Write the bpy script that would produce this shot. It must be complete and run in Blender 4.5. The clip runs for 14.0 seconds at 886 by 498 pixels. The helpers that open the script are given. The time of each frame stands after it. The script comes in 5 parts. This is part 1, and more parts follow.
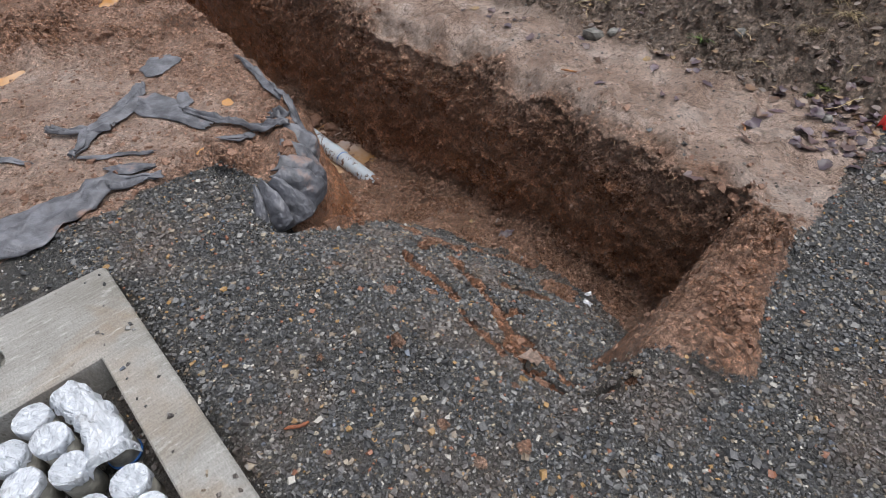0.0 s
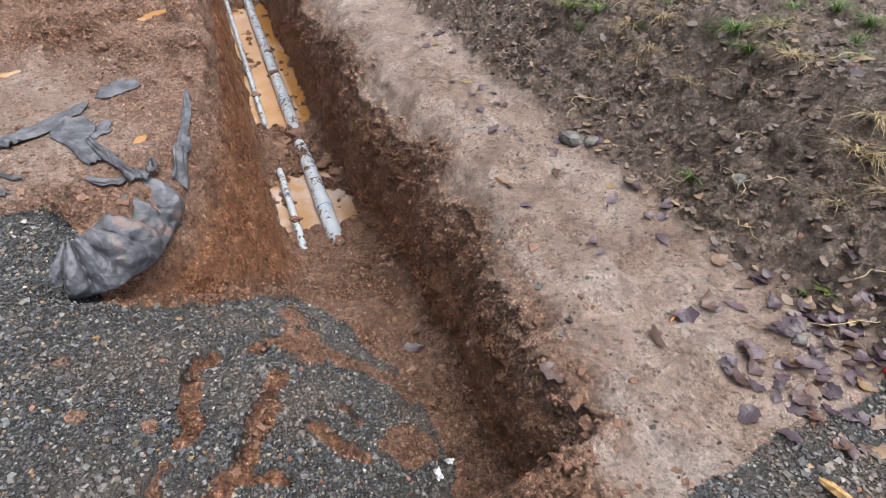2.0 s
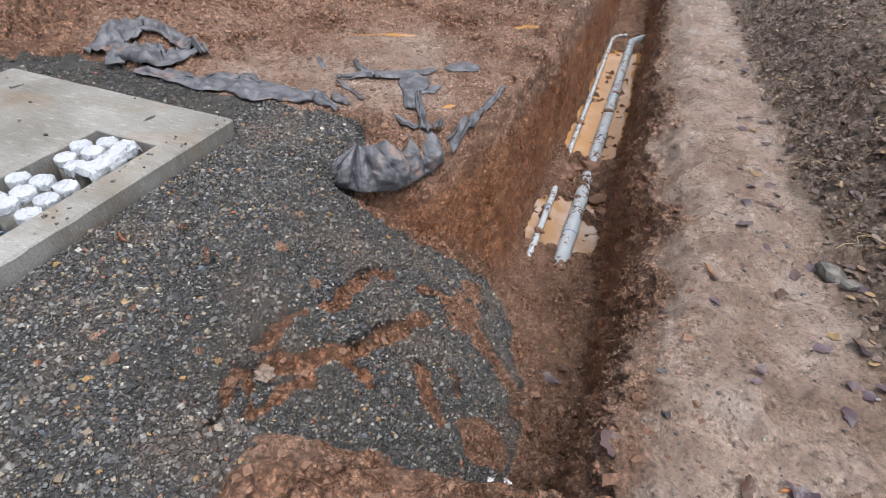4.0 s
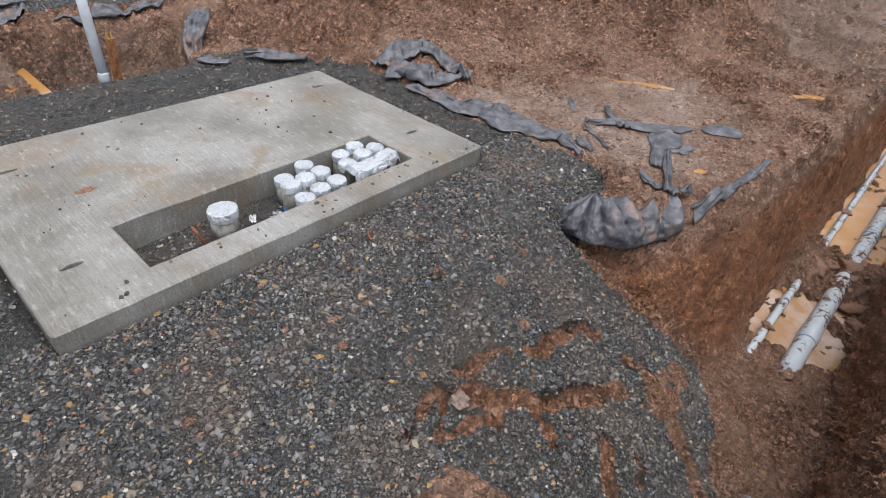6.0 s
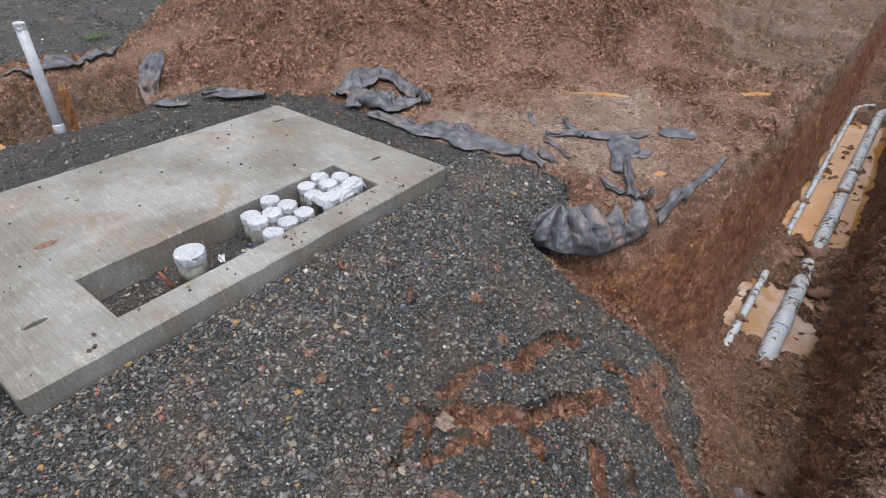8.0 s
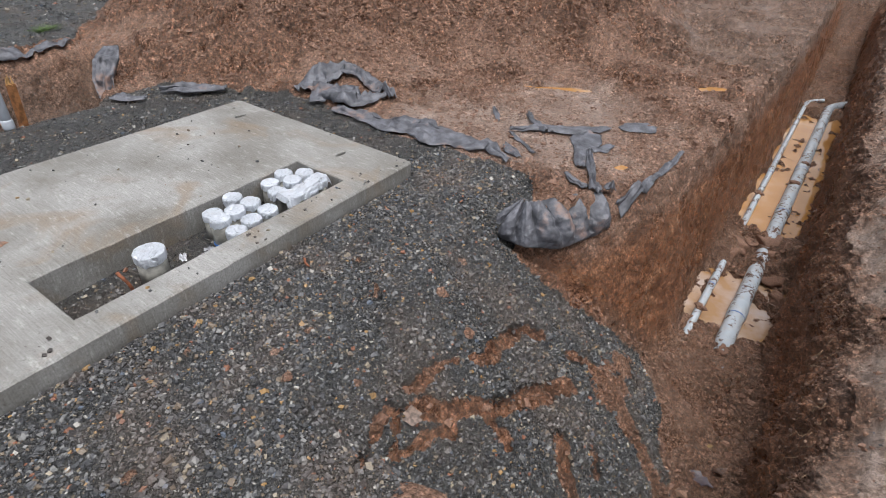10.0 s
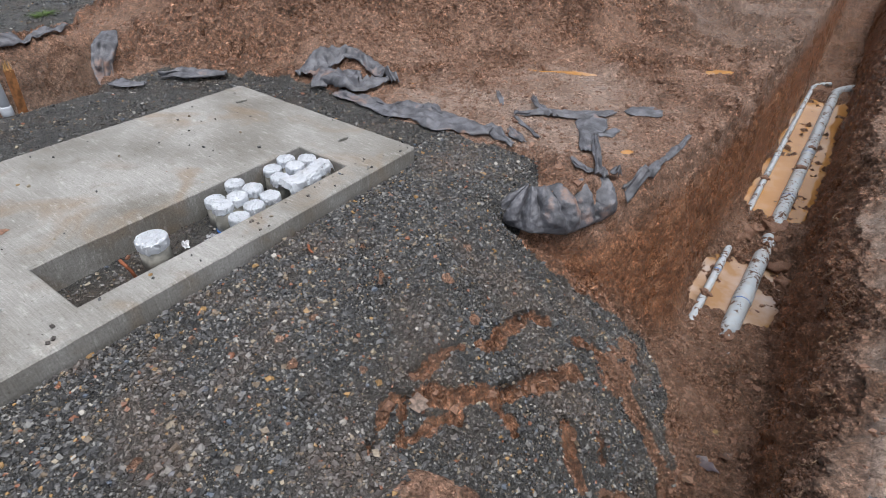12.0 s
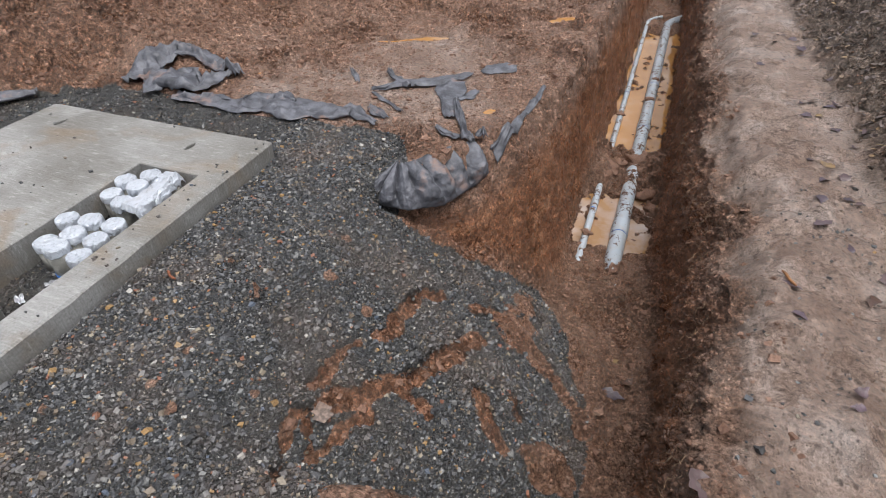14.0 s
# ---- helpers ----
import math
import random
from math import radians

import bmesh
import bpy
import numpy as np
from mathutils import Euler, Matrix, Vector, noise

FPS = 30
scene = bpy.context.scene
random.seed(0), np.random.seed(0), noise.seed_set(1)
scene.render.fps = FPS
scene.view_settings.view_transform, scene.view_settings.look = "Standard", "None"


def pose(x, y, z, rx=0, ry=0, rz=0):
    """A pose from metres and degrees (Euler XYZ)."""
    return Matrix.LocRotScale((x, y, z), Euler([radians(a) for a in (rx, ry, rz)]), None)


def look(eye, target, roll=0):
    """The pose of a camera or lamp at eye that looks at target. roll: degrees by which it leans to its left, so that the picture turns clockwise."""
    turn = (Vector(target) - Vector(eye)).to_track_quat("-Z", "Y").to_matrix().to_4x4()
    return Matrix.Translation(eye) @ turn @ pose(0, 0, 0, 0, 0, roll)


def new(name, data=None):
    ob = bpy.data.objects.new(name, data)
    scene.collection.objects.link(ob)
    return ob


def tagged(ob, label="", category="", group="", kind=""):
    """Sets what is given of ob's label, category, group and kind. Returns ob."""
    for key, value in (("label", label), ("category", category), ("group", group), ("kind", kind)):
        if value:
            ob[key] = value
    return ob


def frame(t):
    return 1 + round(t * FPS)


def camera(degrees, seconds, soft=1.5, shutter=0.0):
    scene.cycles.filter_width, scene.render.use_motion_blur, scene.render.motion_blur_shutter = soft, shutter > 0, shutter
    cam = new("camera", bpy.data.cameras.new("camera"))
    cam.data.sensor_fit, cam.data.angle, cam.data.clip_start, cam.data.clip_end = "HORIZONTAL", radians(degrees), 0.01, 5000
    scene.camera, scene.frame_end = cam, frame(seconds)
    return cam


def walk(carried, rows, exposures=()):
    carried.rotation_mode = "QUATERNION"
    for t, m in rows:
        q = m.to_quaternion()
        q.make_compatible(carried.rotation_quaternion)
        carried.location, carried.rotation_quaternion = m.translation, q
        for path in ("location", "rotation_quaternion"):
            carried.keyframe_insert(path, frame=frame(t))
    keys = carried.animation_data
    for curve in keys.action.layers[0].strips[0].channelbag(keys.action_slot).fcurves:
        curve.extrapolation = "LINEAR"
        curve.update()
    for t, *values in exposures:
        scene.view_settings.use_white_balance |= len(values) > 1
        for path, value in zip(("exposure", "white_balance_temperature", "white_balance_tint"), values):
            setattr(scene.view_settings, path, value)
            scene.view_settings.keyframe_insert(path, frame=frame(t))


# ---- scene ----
cam = camera(78.9, 14.0, soft=0.8)
PATH = [
    (0, (-2.08, -0.009, 1.648), (-1.018, -0.951, 0.239), -2.1),
    (0.5, (-2.079, -0.298, 1.633), (-0.862, -1.092, 0.259), -1.9),
    (1, (-2.279, -0.801, 1.572), (-0.978, -1.531, 0.24), 0.8),
    (1.5, (-2.274, -1.234, 1.575), (-1.038, -2.076, 0.248), 3.9),
    (2, (-2.235, -1.578, 1.583), (-0.854, -2.166, 0.261), -0.4),
    (2.2, (-2.203, -1.685, 1.583), (-0.741, -2.084, 0.278), 3.0),
    (4.3, (-2.543, -2.069, 1.569), (-1.024, -1.642, 0.34), 5.0),
    (4.5, (-2.535, -2.067, 1.593), (-0.974, -1.758, 0.382), 6.4),
    (5, (-2.517, -1.997, 1.596), (-0.968, -1.585, 0.4), 5.6),
    (5.5, (-2.524, -1.909, 1.581), (-1.158, -1.099, 0.366), 4.5),
    (6, (-2.544, -1.865, 1.602), (-1.312, -0.842, 0.403), 5.3),
    (6.5, (-2.542, -1.884, 1.614), (-1.282, -0.869, 0.438), 4.3),
    (7, (-2.56, -1.872, 1.609), (-1.32, -0.815, 0.45), 4.9),
    (7.5, (-2.538, -1.885, 1.607), (-1.272, -0.843, 0.462), 2.5),
    (7.7, (-2.532, -1.888, 1.609), (-1.244, -0.866, 0.469), 2.0),
    (9.8, (-2.527, -1.916, 1.632), (-1.142, -1.027, 0.495), 3.2),
    (10, (-2.527, -1.913, 1.628), (-1.152, -1.02, 0.482), 3.2),
    (10.5, (-2.518, -1.919, 1.629), (-1.146, -1.029, 0.478), 2.6),
    (11, (-2.513, -1.919, 1.623), (-1.151, -1.014, 0.472), 2.0),
    (11.5, (-2.513, -1.899, 1.617), (-1.174, -0.998, 0.435), 2.6),
    (12, (-2.519, -1.889, 1.606), (-1.17, -1.008, 0.421), 2.9),
    (12.5, (-2.523, -1.833, 1.604), (-1.164, -1.005, 0.391), 3.6),
    (13, (-2.536, -1.745, 1.582), (-1.173, -0.952, 0.352), 3.7),
    (13.5, (-2.525, -1.733, 1.586), (-1.211, -0.946, 0.299), 5.2),
    (14, (-2.389, -1.928, 1.591), (-0.921, -1.401, 0.34), -0.3),
]
walk(cam, [(t, look(eye, target, roll)) for t, eye, target, roll in PATH],
     exposures=((0, 0.38), (0.5, 0.55), (1, 0.72), (1.5, 0.77), (2.2, 0.8), (4.3, 0.58), (5, 0.52), (6, 0.39), (14, 0.38)))

# ---- light ----
world = bpy.data.worlds.new("overcast_sky")
scene.world = world
world.use_nodes = True
wn, wl = world.node_tree.nodes, world.node_tree.links
sky = wn.new("ShaderNodeTexSky")
sky.sky_type = "NISHITA"
sky.sun_disc = False
sky.sun_elevation, sky.sun_rotation = radians(76), radians(208)
sky.dust_density = 4.0
soften = wn.new("ShaderNodeHueSaturation")
soften.inputs["Saturation"].default_value = 0.36
wl.new(sky.outputs["Color"], soften.inputs["Color"])
wl.new(soften.outputs["Color"], wn["Background"].inputs["Color"])
wn["Background"].inputs["Strength"].default_value = 0.142

sun = new("sun", bpy.data.lights.new("sun", "SUN"))
sun.data.energy, sun.data.angle, sun.data.color = 1.35, radians(44), (1.0, 0.985, 0.97)
sun.matrix_world = look((-0.8, -1.5, 7.0), (0, 0, 0))

# ---- noise ----


def hashed(ix, iy, iz, seed):
    a, b, c = (v.astype(np.int32).view(np.uint32) for v in (ix, iy, iz))
    h = a * np.uint32(374761393) + b * np.uint32(668265263) + c * np.uint32(1274126177) + np.uint32((seed * 974711) & 0xFFFFFFFF)
    h = (h ^ (h >> np.uint32(13))) * np.uint32(1274126177)
    h = (h ^ (h >> np.uint32(16))) * np.uint32(2246822519)
    return ((h ^ (h >> np.uint32(15))) & np.uint32(0xFFFFFF)) / float(0xFFFFFF)


def vn2(x, y, seed=0):
    """Smooth value noise, -1 to 1, in two dimensions."""
    fx, fy = np.floor(x), np.floor(y)
    u, v = x - fx, y - fy
    u, v = u * u * (3 - 2 * u), v * v * (3 - 2 * v)
    z = np.zeros_like(fx)
    a, b = hashed(fx, fy, z, seed), hashed(fx + 1, fy, z, seed)
    c, d = hashed(fx, fy + 1, z, seed), hashed(fx + 1, fy + 1, z, seed)
    return ((a + (b - a) * u) * (1 - v) + (c + (d - c) * u) * v) * 2 - 1


def fbm(x, y, octaves=4, seed=0):
    total, amp = 0.0, 1.0
    for k in range(octaves):
        total = total + amp * vn2(x * 2 ** k + 17.3 * k, y * 2 ** k - 9.1 * k, seed + k)
        amp *= 0.5
    return total / (2 - 2.0 ** (1 - octaves))


def clods(x, y, size, seed=0):
    """Rounded lumps of uneven size, 0 to 1."""
    x, y = x / size, y / size
    fx, fy = np.floor(x), np.floor(y)
    best = np.zeros_like(x)
    zero = np.zeros_like(x)
    for i in (-1, 0, 1):
        for j in (-1, 0, 1):
            cx, cy = fx + i, fy + j
            r = 0.35 + 0.5 * hashed(cx, cy, zero, seed + 2)
            d2 = (cx + hashed(cx, cy, zero, seed) - x) ** 2 + (cy + hashed(cx, cy, zero, seed + 1) - y) ** 2
            best = np.maximum(best, r * np.sqrt(np.clip(1 - d2 / r ** 2, 0, 1)))
    return best / 0.85


def ss(e0, e1, v):
    t = np.clip((v - e0) / (e1 - e0), 0, 1)
    return t * t * (3 - 2 * t)


def near_line(x, y, pts):
    """Distance to a polyline."""
    best = np.full(np.shape(x), 1e9)
    for (ax, ay), (bx, by) in zip(pts, pts[1:]):
        dx, dy = bx - ax, by - ay
        t = np.clip(((x - ax) * dx + (y - ay) * dy) / (dx * dx + dy * dy), 0, 1)
        best = np.minimum(best, np.hypot(x - ax - t * dx, y - ay - t * dy))
    return best


# ---- the lie of the land ----
SLAB_W, SLAB_D, SLAB_TOP = 2.44, 1.71, 0.09
RUTS = [
    ([(-0.43, -1.21), (-0.56, -1.13), (-0.77, -1.12), (-0.86, -1.13), (-0.93, -1.09)], 0.03),
    ([(-1.03, -1.03), (-1.25, -0.99), (-1.32, -0.98)], 0.03),
    ([(-0.54, -1.45), (-0.82, -1.35), (-1.04, -1.26), (-1.23, -1.13), (-1.35, -1.05)], 0.045),
    ([(-1.33, -1.05), (-1.45, -0.99), (-1.55, -1.01), (-1.67, -1.07), (-1.76, -1.14)], 0.024),
    ([(-1.44, -1.03), (-1.5, -1.08), (-1.56, -1.11), (-1.4, -1.15), (-1.28, -1.19)], 0.032),
    ([(-1.11, -1.4), (-1.08, -1.36), (-1.09, -1.28)], 0.035),
    ([(-0.36, -1.38), (-0.23, -1.46)], 0.022),
    ([(-0.23, -1.46), (-0.3, -1.57), (-0.28, -1.72), (-0.36, -1.87)], 0.05),
    ([(-0.85, -1.57), (-0.95, -1.64), (-1.01, -1.72)], 0.045),
    ([(-0.71, -1.71), (-0.8, -1.76)], 0.03),
    ([(-0.36, -1.87), (-0.49, -2.02), (-0.61, -2.07)], 0.06),
]
SPOTS = [(-1.62, -0.55, 0.032), (-1.83, -0.29, 0.028), (-1.68, -0.68, 0.026), (-1.44, -0.55, 0.026), (-1.44, -0.8, 0.02), (-0.86, -1.01, 0.03),
         (-1.48, -0.86, 0.022), (-0.83, -0.82, 0.03), (-0.95, -0.4, 0.025), (-2.25, -0.6, 0.03), (-1.1, -0.62, 0.02), (-0.55, -0.75, 0.03)]
PUDDLES = [((2.02, 0.5), (2.46, -0.22), 0.055), ((2.8, -0.44), (2.87, -0.59), 0.04), ((4.35, -1.1), (4.45, -1.25), 0.12),
           ((3.3, -1.12), (3.42, -1.26), 0.1), ((1.12, 0.88), (1.3, 0.78), 0.035), ((0.63, -0.69), (0.66, -0.72), 0.025), ((1.0, -1.02), (1.06, -1.05), 0.03), ((-1.1, 6.5), (-0.8, 6.6), 0.09)]


def south_lip(x):
    return np.interp(x, [-2, -1.3, -0.25, 0.4, 1.4, 4.0, 8.0, 14], [-2.38, -2.41, -2.49, -2.57, -2.5, -2.56, -2.64, -2.7]) + 0.05 * fbm(x * 2.3, x * 0 + 4, 5, 5)


def north_lip(x):
    return np.interp(x, [-0.12, -0.03, 0.03, 0.12, 0.28, 0.45, 0.65, 1.4, 2.6, 5, 9, 14], [-0.5, -0.66, -0.82, -0.94, -1.06, -1.16, -1.26, -1.39, -1.53, -1.66, -1.78, -1.8]) + 0.03 * fbm(x * 3.7, x * 0 + 9, 3, 6)


def land(x, y):
    """Height of the ground and the share of gravel, dark topsoil with pit-floor shade, raw clay and churned mud at each
    place.
    """
    x, y = np.asarray(x, float), np.asarray(y, float)
    # gravel tipped into the pit
    y_top = np.interp(x, [-1.8, -1.4, -0.76, 0, 0.4, 0.9], [-0.76, -0.72, -0.7, -0.5, -0.47, -0.5])
    y_foot = np.interp(x, [-1.8, -1.1, -0.5, 0.1, 0.4, 0.9], [-1.9, -2.02, -2.03, -1.8, -1.5, -1.1])
    z_foot = np.interp(x, [-1.8, -0.5, 0.1, 0.4, 0.9], [-0.86, -0.99, -0.97, -0.9, -1.25])
    f = np.clip((y_top - y) / (y_top - y_foot), 0, 1)
    slope = z_foot * f ** 1.1
    z_floor = np.interp(x, [-1.6, -1.0, -0.3, 0.3, 0.9, 1.4, 1.6, 2.3, 2.5, 3.2, 3.45, 7.6, 8.0], [-0.98, -0.98, -1.04, -1.14, -1.26, -1.29, -1.385, -1.385, -1.28, -1.28, -1.385, -1.39, -1.27])
    beyond = ss(0, 0.35, y_foot - y)
    pit = slope * (1 - beyond) + np.minimum(slope, z_floor) * beyond
    pit = np.where(x > 0.9, z_floor, pit)
    # north bank of the trench
    lip_n = north_lip(x)
    w_n = np.interp(x, [-0.1, 0, 0.2, 0.6, 1.0, 1.6, 2.2, 9], [0.12, 0.2, 0.36, 0.46, 0.44, 0.32, 0.24, 0.18])
    q_n = (lip_n - y) / w_n
    drop_n = np.where(x < -0.12, 1.0, 0.4 * ss(0, 1, q_n) + 0.6 * np.clip(q_n, 0, 1))
    # south bank
    lip_s = south_lip(x)
    w_s = np.interp(x, [-1.5, -1, 0.3, 2, 9], [0.13, 0.15, 0.17, 0.15, 0.13])
    q_s = (y - lip_s + 0.03) / w_s
    drop_s = 0.24 * np.clip(q_s / 0.6, 0, 1) + 0.76 * ss(0.5, 1.05, q_s)
    # west end
    x_w = np.interp(y, [-2.6, -2.2, -1.8, -1.4, -1.1, -0.8], [-1.62, -1.63, -1.68, -1.74, -1.8, -1.86]) + 0.03 * fbm(y * 4, y * 0, 2, 8)
    w_w = np.interp(y, [-2.6, -2.2, -1.8, -1.4, -1.0], [0.1, 0.14, 0.24, 0.26, 0.24])
    drop_w = ss(0, 1, (x - x_w) / w_w)
    # east end
    drop_e = 1 - ss(12.5, 13.2, x)
    depth = drop_n * drop_s * drop_w * drop_e
    z = pit * depth
    in_pit = ss(0.02, 0.25, -z)
    slump = ss(0.26, 0.0, lip_s - y + 0.1 * fbm(x * 4, y * 4, 3, 54)) * (1 - drop_s) * drop_w * drop_e * (y < -2.0) * (x > -1.7)
    z = z - (0.05 + 0.13 * ss(-1.2, -0.3, x)) * slump

    wall = np.clip(6 * drop_n * drop_s * (1 - drop_n * drop_s), 0, 1) * (x > -1.6) * (y < -0.6)
    # loose earth that lies across the pipes
    berm = np.exp(-((x - 2.65) / 0.35) ** 2) * ss(-2.05, -1.75, y) * 0.16 + np.exp(-((x - 0.95) / 0.3) ** 2) * 0.05
    berm = berm + 0.09 * np.exp(-((x - 2.95) / 0.22) ** 2) * ss(-2.15, -2.3, y)
    z = z + berm * drop_n * drop_s * (x > 0.3)

    # spoil heap
    ax, ay, bx, by = 2.35, 3.5, 4.8, 1.75
    t = np.clip(((x - ax) * (bx - ax) + (y - ay) * (by - ay)) / ((bx - ax) ** 2 + (by - ay) ** 2), 0, 1)
    d = np.hypot(x - ax - t * (bx - ax), y - ay - t * (by - ay)) + 0.35 * fbm(x * 0.9, y * 0.9, 3, 21)
    heap = np.clip(1 - d / 2.35, 0, 1)
    z = z + 1.35 * heap ** 1.15

    # small pit behind the slab
    back = np.interp(x, [-3.5, -1.9, -1.3, -0.6, 0.1], [4.0, 4.1, 4.1, 4.2, 4.2])
    pit2 = ss(2.55, 2.8, y) * ss(0.0, 0.3, back - y) * ss(0.08, -0.08, x + 0.71 - 0.493 * (y - 2.55) + 0.06 * fbm(x * 3, y * 3, 3, 25)) * ss(-3.2, -2.8, x)
    z = z - (0.56 - 0.32 * ss(-1.5, -1.62, x + 0.12 * fbm(x * 3, y * 3, 3, 24)) + 0.05 * fbm(x * 3, y * 3, 3, 23)) * pit2

    # bank along the path
    foot = -3.36 + 0.05 * fbm(x * 1.3, x * 0, 3, 31) + np.interp(x, [-3, -1.8, -1, 8], [-0.25, -0.12, 0, 0])
    up = foot - y
    bank = 0.5 * ss(0, 0.75, up) + 0.12 * ss(0.6, 3.0, up) + 0.02 * np.clip(up, 0, 30)
    z = z + bank * np.interp(x, [-4, -2.2, -1.2], [0.3, 0.6, 1.0])
    soil = ss(-0.12, 0.1, up + 0.06 * fbm(x * 6, y * 6, 2, 33))

    # gravel pad
    edge_e = np.interp(y, [-3, -0.95, -0.8, -0.65, -0.4, 0.5, 1.2, 1.7, 2.4], [0.02, 0.05, 0.16, 0.4, 0.47, 0.42, 0.5, 0.5, 0.0])
    pad = ss(0.03, -0.03, x - edge_e + 0.04 * fbm(x * 5, y * 5, 3, 41)) * ss(2.75, 2.6, y)
    slope_ok = ss(0.1, 0.02, np.maximum(y_foot - y, 0) + 0.06 * fbm(x * 5, y * 5, 2, 43)) * ss(0.04, -0.04, x - np.interp(y, [-2.12, -2.04, -1.87, -1.66, -1.47, -1.33, -1.13, -0.96, -0.78], [-0.5, -0.22, 0.06, 0.3, 0.25, 0.08, -0.04, -0.11, -0.1]) + 0.05 * fbm(x * 9, y * 9, 3, 44))
    pad = np.where(y < -0.8, slope_ok, pad)
    west = ss(0.04, -0.04, x + 1.86 + 0.06 * fbm(x * 5, y * 5, 3, 45)) * ss(-3.75, -3.6, y)
    mud_w = ss(-1.48, -1.6, x + 0.1 * fbm(x * 5, y * 5, 3, 42)) * ss(-1.25, -1.4, y + 0.1 * fbm(x * 6, y * 6, 2, 40))
    pad = np.maximum(pad * (1 - mud_w), np.where(y < -1.0, west, 0))
    far = np.maximum(ss(4.45, 4.6, y) * ss(0.25, -0.1, heap * 4) * ss(4, 2.5, x), ss(-2.3, -2.5, x) * ss(-1.5, -1.0, y))
    gravel = np.maximum(pad, far)
    hump = near_line(x, y, [(-1.93, -1.42), (-1.88, -1.6), (-1.82, -1.85), (-1.77, -2.1)])
    hump = ss(0.16, 0.06, hump + 0.07 * fbm(x * 6, y * 6, 3, 47))
    gravel = gravel * (1 - 0.95 * hump)
    z = z + hump * (1 - in_pit) * (0.015 + 0.045 * clods(x + 0.04 * fbm(x * 8, y * 8, 2, 52), y, 0.2, 48) + 0.035 * clods(x, y + 0.02 * fbm(x * 15, y * 15, 2, 52), 0.08, 50))
    rut = np.zeros_like(x)
    for pts, wide in RUTS:
        rut = np.maximum(rut, ss(wide * 1.3, wide * 0.5, near_line(x, y, pts) + 0.035 * fbm(x * 11, y * 11, 3, 49)))
    spots = np.zeros_like(x)
    for px, py, wide in SPOTS:
        spots = np.maximum(spots, ss(wide * 1.4, wide * 0.6, np.hypot(x - px, (y - py) * 1.3) + 0.03 * fbm(x * 14, y * 14, 3, 53)))
    mudlow = ss(0.25, 0.45, fbm(x * 3.1, y * 3.1, 3, 55)) * ss(-0.45, -0.8, z) * 0.9
    gravel = gravel * (1 - 0.94 * rut) * (1 - 0.95 * spots) * (1 - mudlow)
    z = z + 0.03 * fbm(x * 5, y * 5, 3, 46) * ss(-1.1, -1.25, z)
    z = z - 0.055 * rut * ss(0.1, -0.05, z) + 0.012 * gravel + 0.02 * rut * clods(x, y, 0.045, 51)

    # raw clay below the surface, dark soil in the top spit on the south side
    under = ss(0.1, 0.35, -z + 0.05 * fbm(x * 4, y * 4, 2, 57)) * (1 - gravel) * (y < -0.6)
    # clay is halved off the walls, which puts the pit floor's shade into colour
    under = under * (0.5 + 0.5 * wall)
    under = np.maximum(under, 0.25 * rut)
    soil = np.maximum(soil, ss(0.42, 0.12, -z + 0.12 * fbm(x * 2.3, x * 0, 3, 59)) * ss(0.01, 0.08, -z) * ss(-2.2, -2.36, y) * 0.35)
    # the small pit takes the dark tone over its whole area
    soil = np.maximum(soil, 0.65 * pit2)
    soil = np.maximum(soil, 0.22 * ss(0.1, 0.6, slump) * (1 - gravel))
    soil = np.maximum(soil, 0.45 * ss(3.6, 5.0, x - 0.3 * y) * (y > -2.4) * (1 - in_pit) * ss(0.3, 0.05, heap))
    # dark soil colour on the pit floor stands in for damp and shade
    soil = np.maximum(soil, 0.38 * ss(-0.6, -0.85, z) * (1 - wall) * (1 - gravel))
    path = np.maximum(ss(0.04, 0.16, lip_s - y + 0.12 * fbm(x * 5, y * 5, 3, 58)), ss(-1.56, -1.66, x) * ss(-2.2, -2.34, y)) * (1 - ss(-0.05, 0.12, up)) * (1 - in_pit) * (1 - gravel)

    # surface
    rough = np.clip(1 - gravel - 0.82 * path, 0, 1) * (1 - 0.35 * soil)
    patch = 0.35 + 0.65 * ss(-0.2, 0.2, fbm(x * 2.2, y * 2.2, 3, 61))
    smooth_n = ss(0.95, 0.15, near_line(x, y, [(0.8, 0.3), (1.2, -0.4), (1.9, -0.3)]) + 0.4 * fbm(x * 3, y * 3, 3, 60)) * 0.85
    calm = ss(0.24, 0.1, near_line(x, y, [(0.06, -0.7), (0.06, -0.85), (0.15, -0.98), (0.32, -1.08), (0.5, -1.14)]))
    z = z - 0.09 * np.exp(-((x - 0.03) ** 2 + (y + 0.76) ** 2) / 0.0196) - 0.02 * calm
    bank_up = np.exp(-(near_line(x, y, [(0.1, -0.76), (0.1, -0.87), (0.19, -0.98), (0.34, -1.06), (0.5, -1.12)]) / 0.075) ** 2)
    z = z + bank_up * (0.105 + 0.1 * fbm(x * 7, y * 7, 4, 83))
    lumps = (1 - 0.75 * calm) * rough * np.clip(patch + 0.5 * ss(0.05, 0.4, heap), 0, 1.4) * (1 - smooth_n) * (1 - 0.5 * wall)
    wx, wy = x + 0.02 * vn2(x * 22, y * 22, 3), y + 0.02 * vn2(x * 22, y * 22, 4)
    z = z + lumps * (0.085 * clods(wx, wy, 0.17, 63) + 0.055 * clods(wx, wy, 0.08, 64) + 0.028 * clods(wx, wy, 0.04, 65) - 0.045)
    z = z + lumps * (0.06 * np.abs(fbm(x * 9, y * 9, 4, 66)) + 0.035 * np.abs(fbm(x * 21, y * 21, 3, 68)))
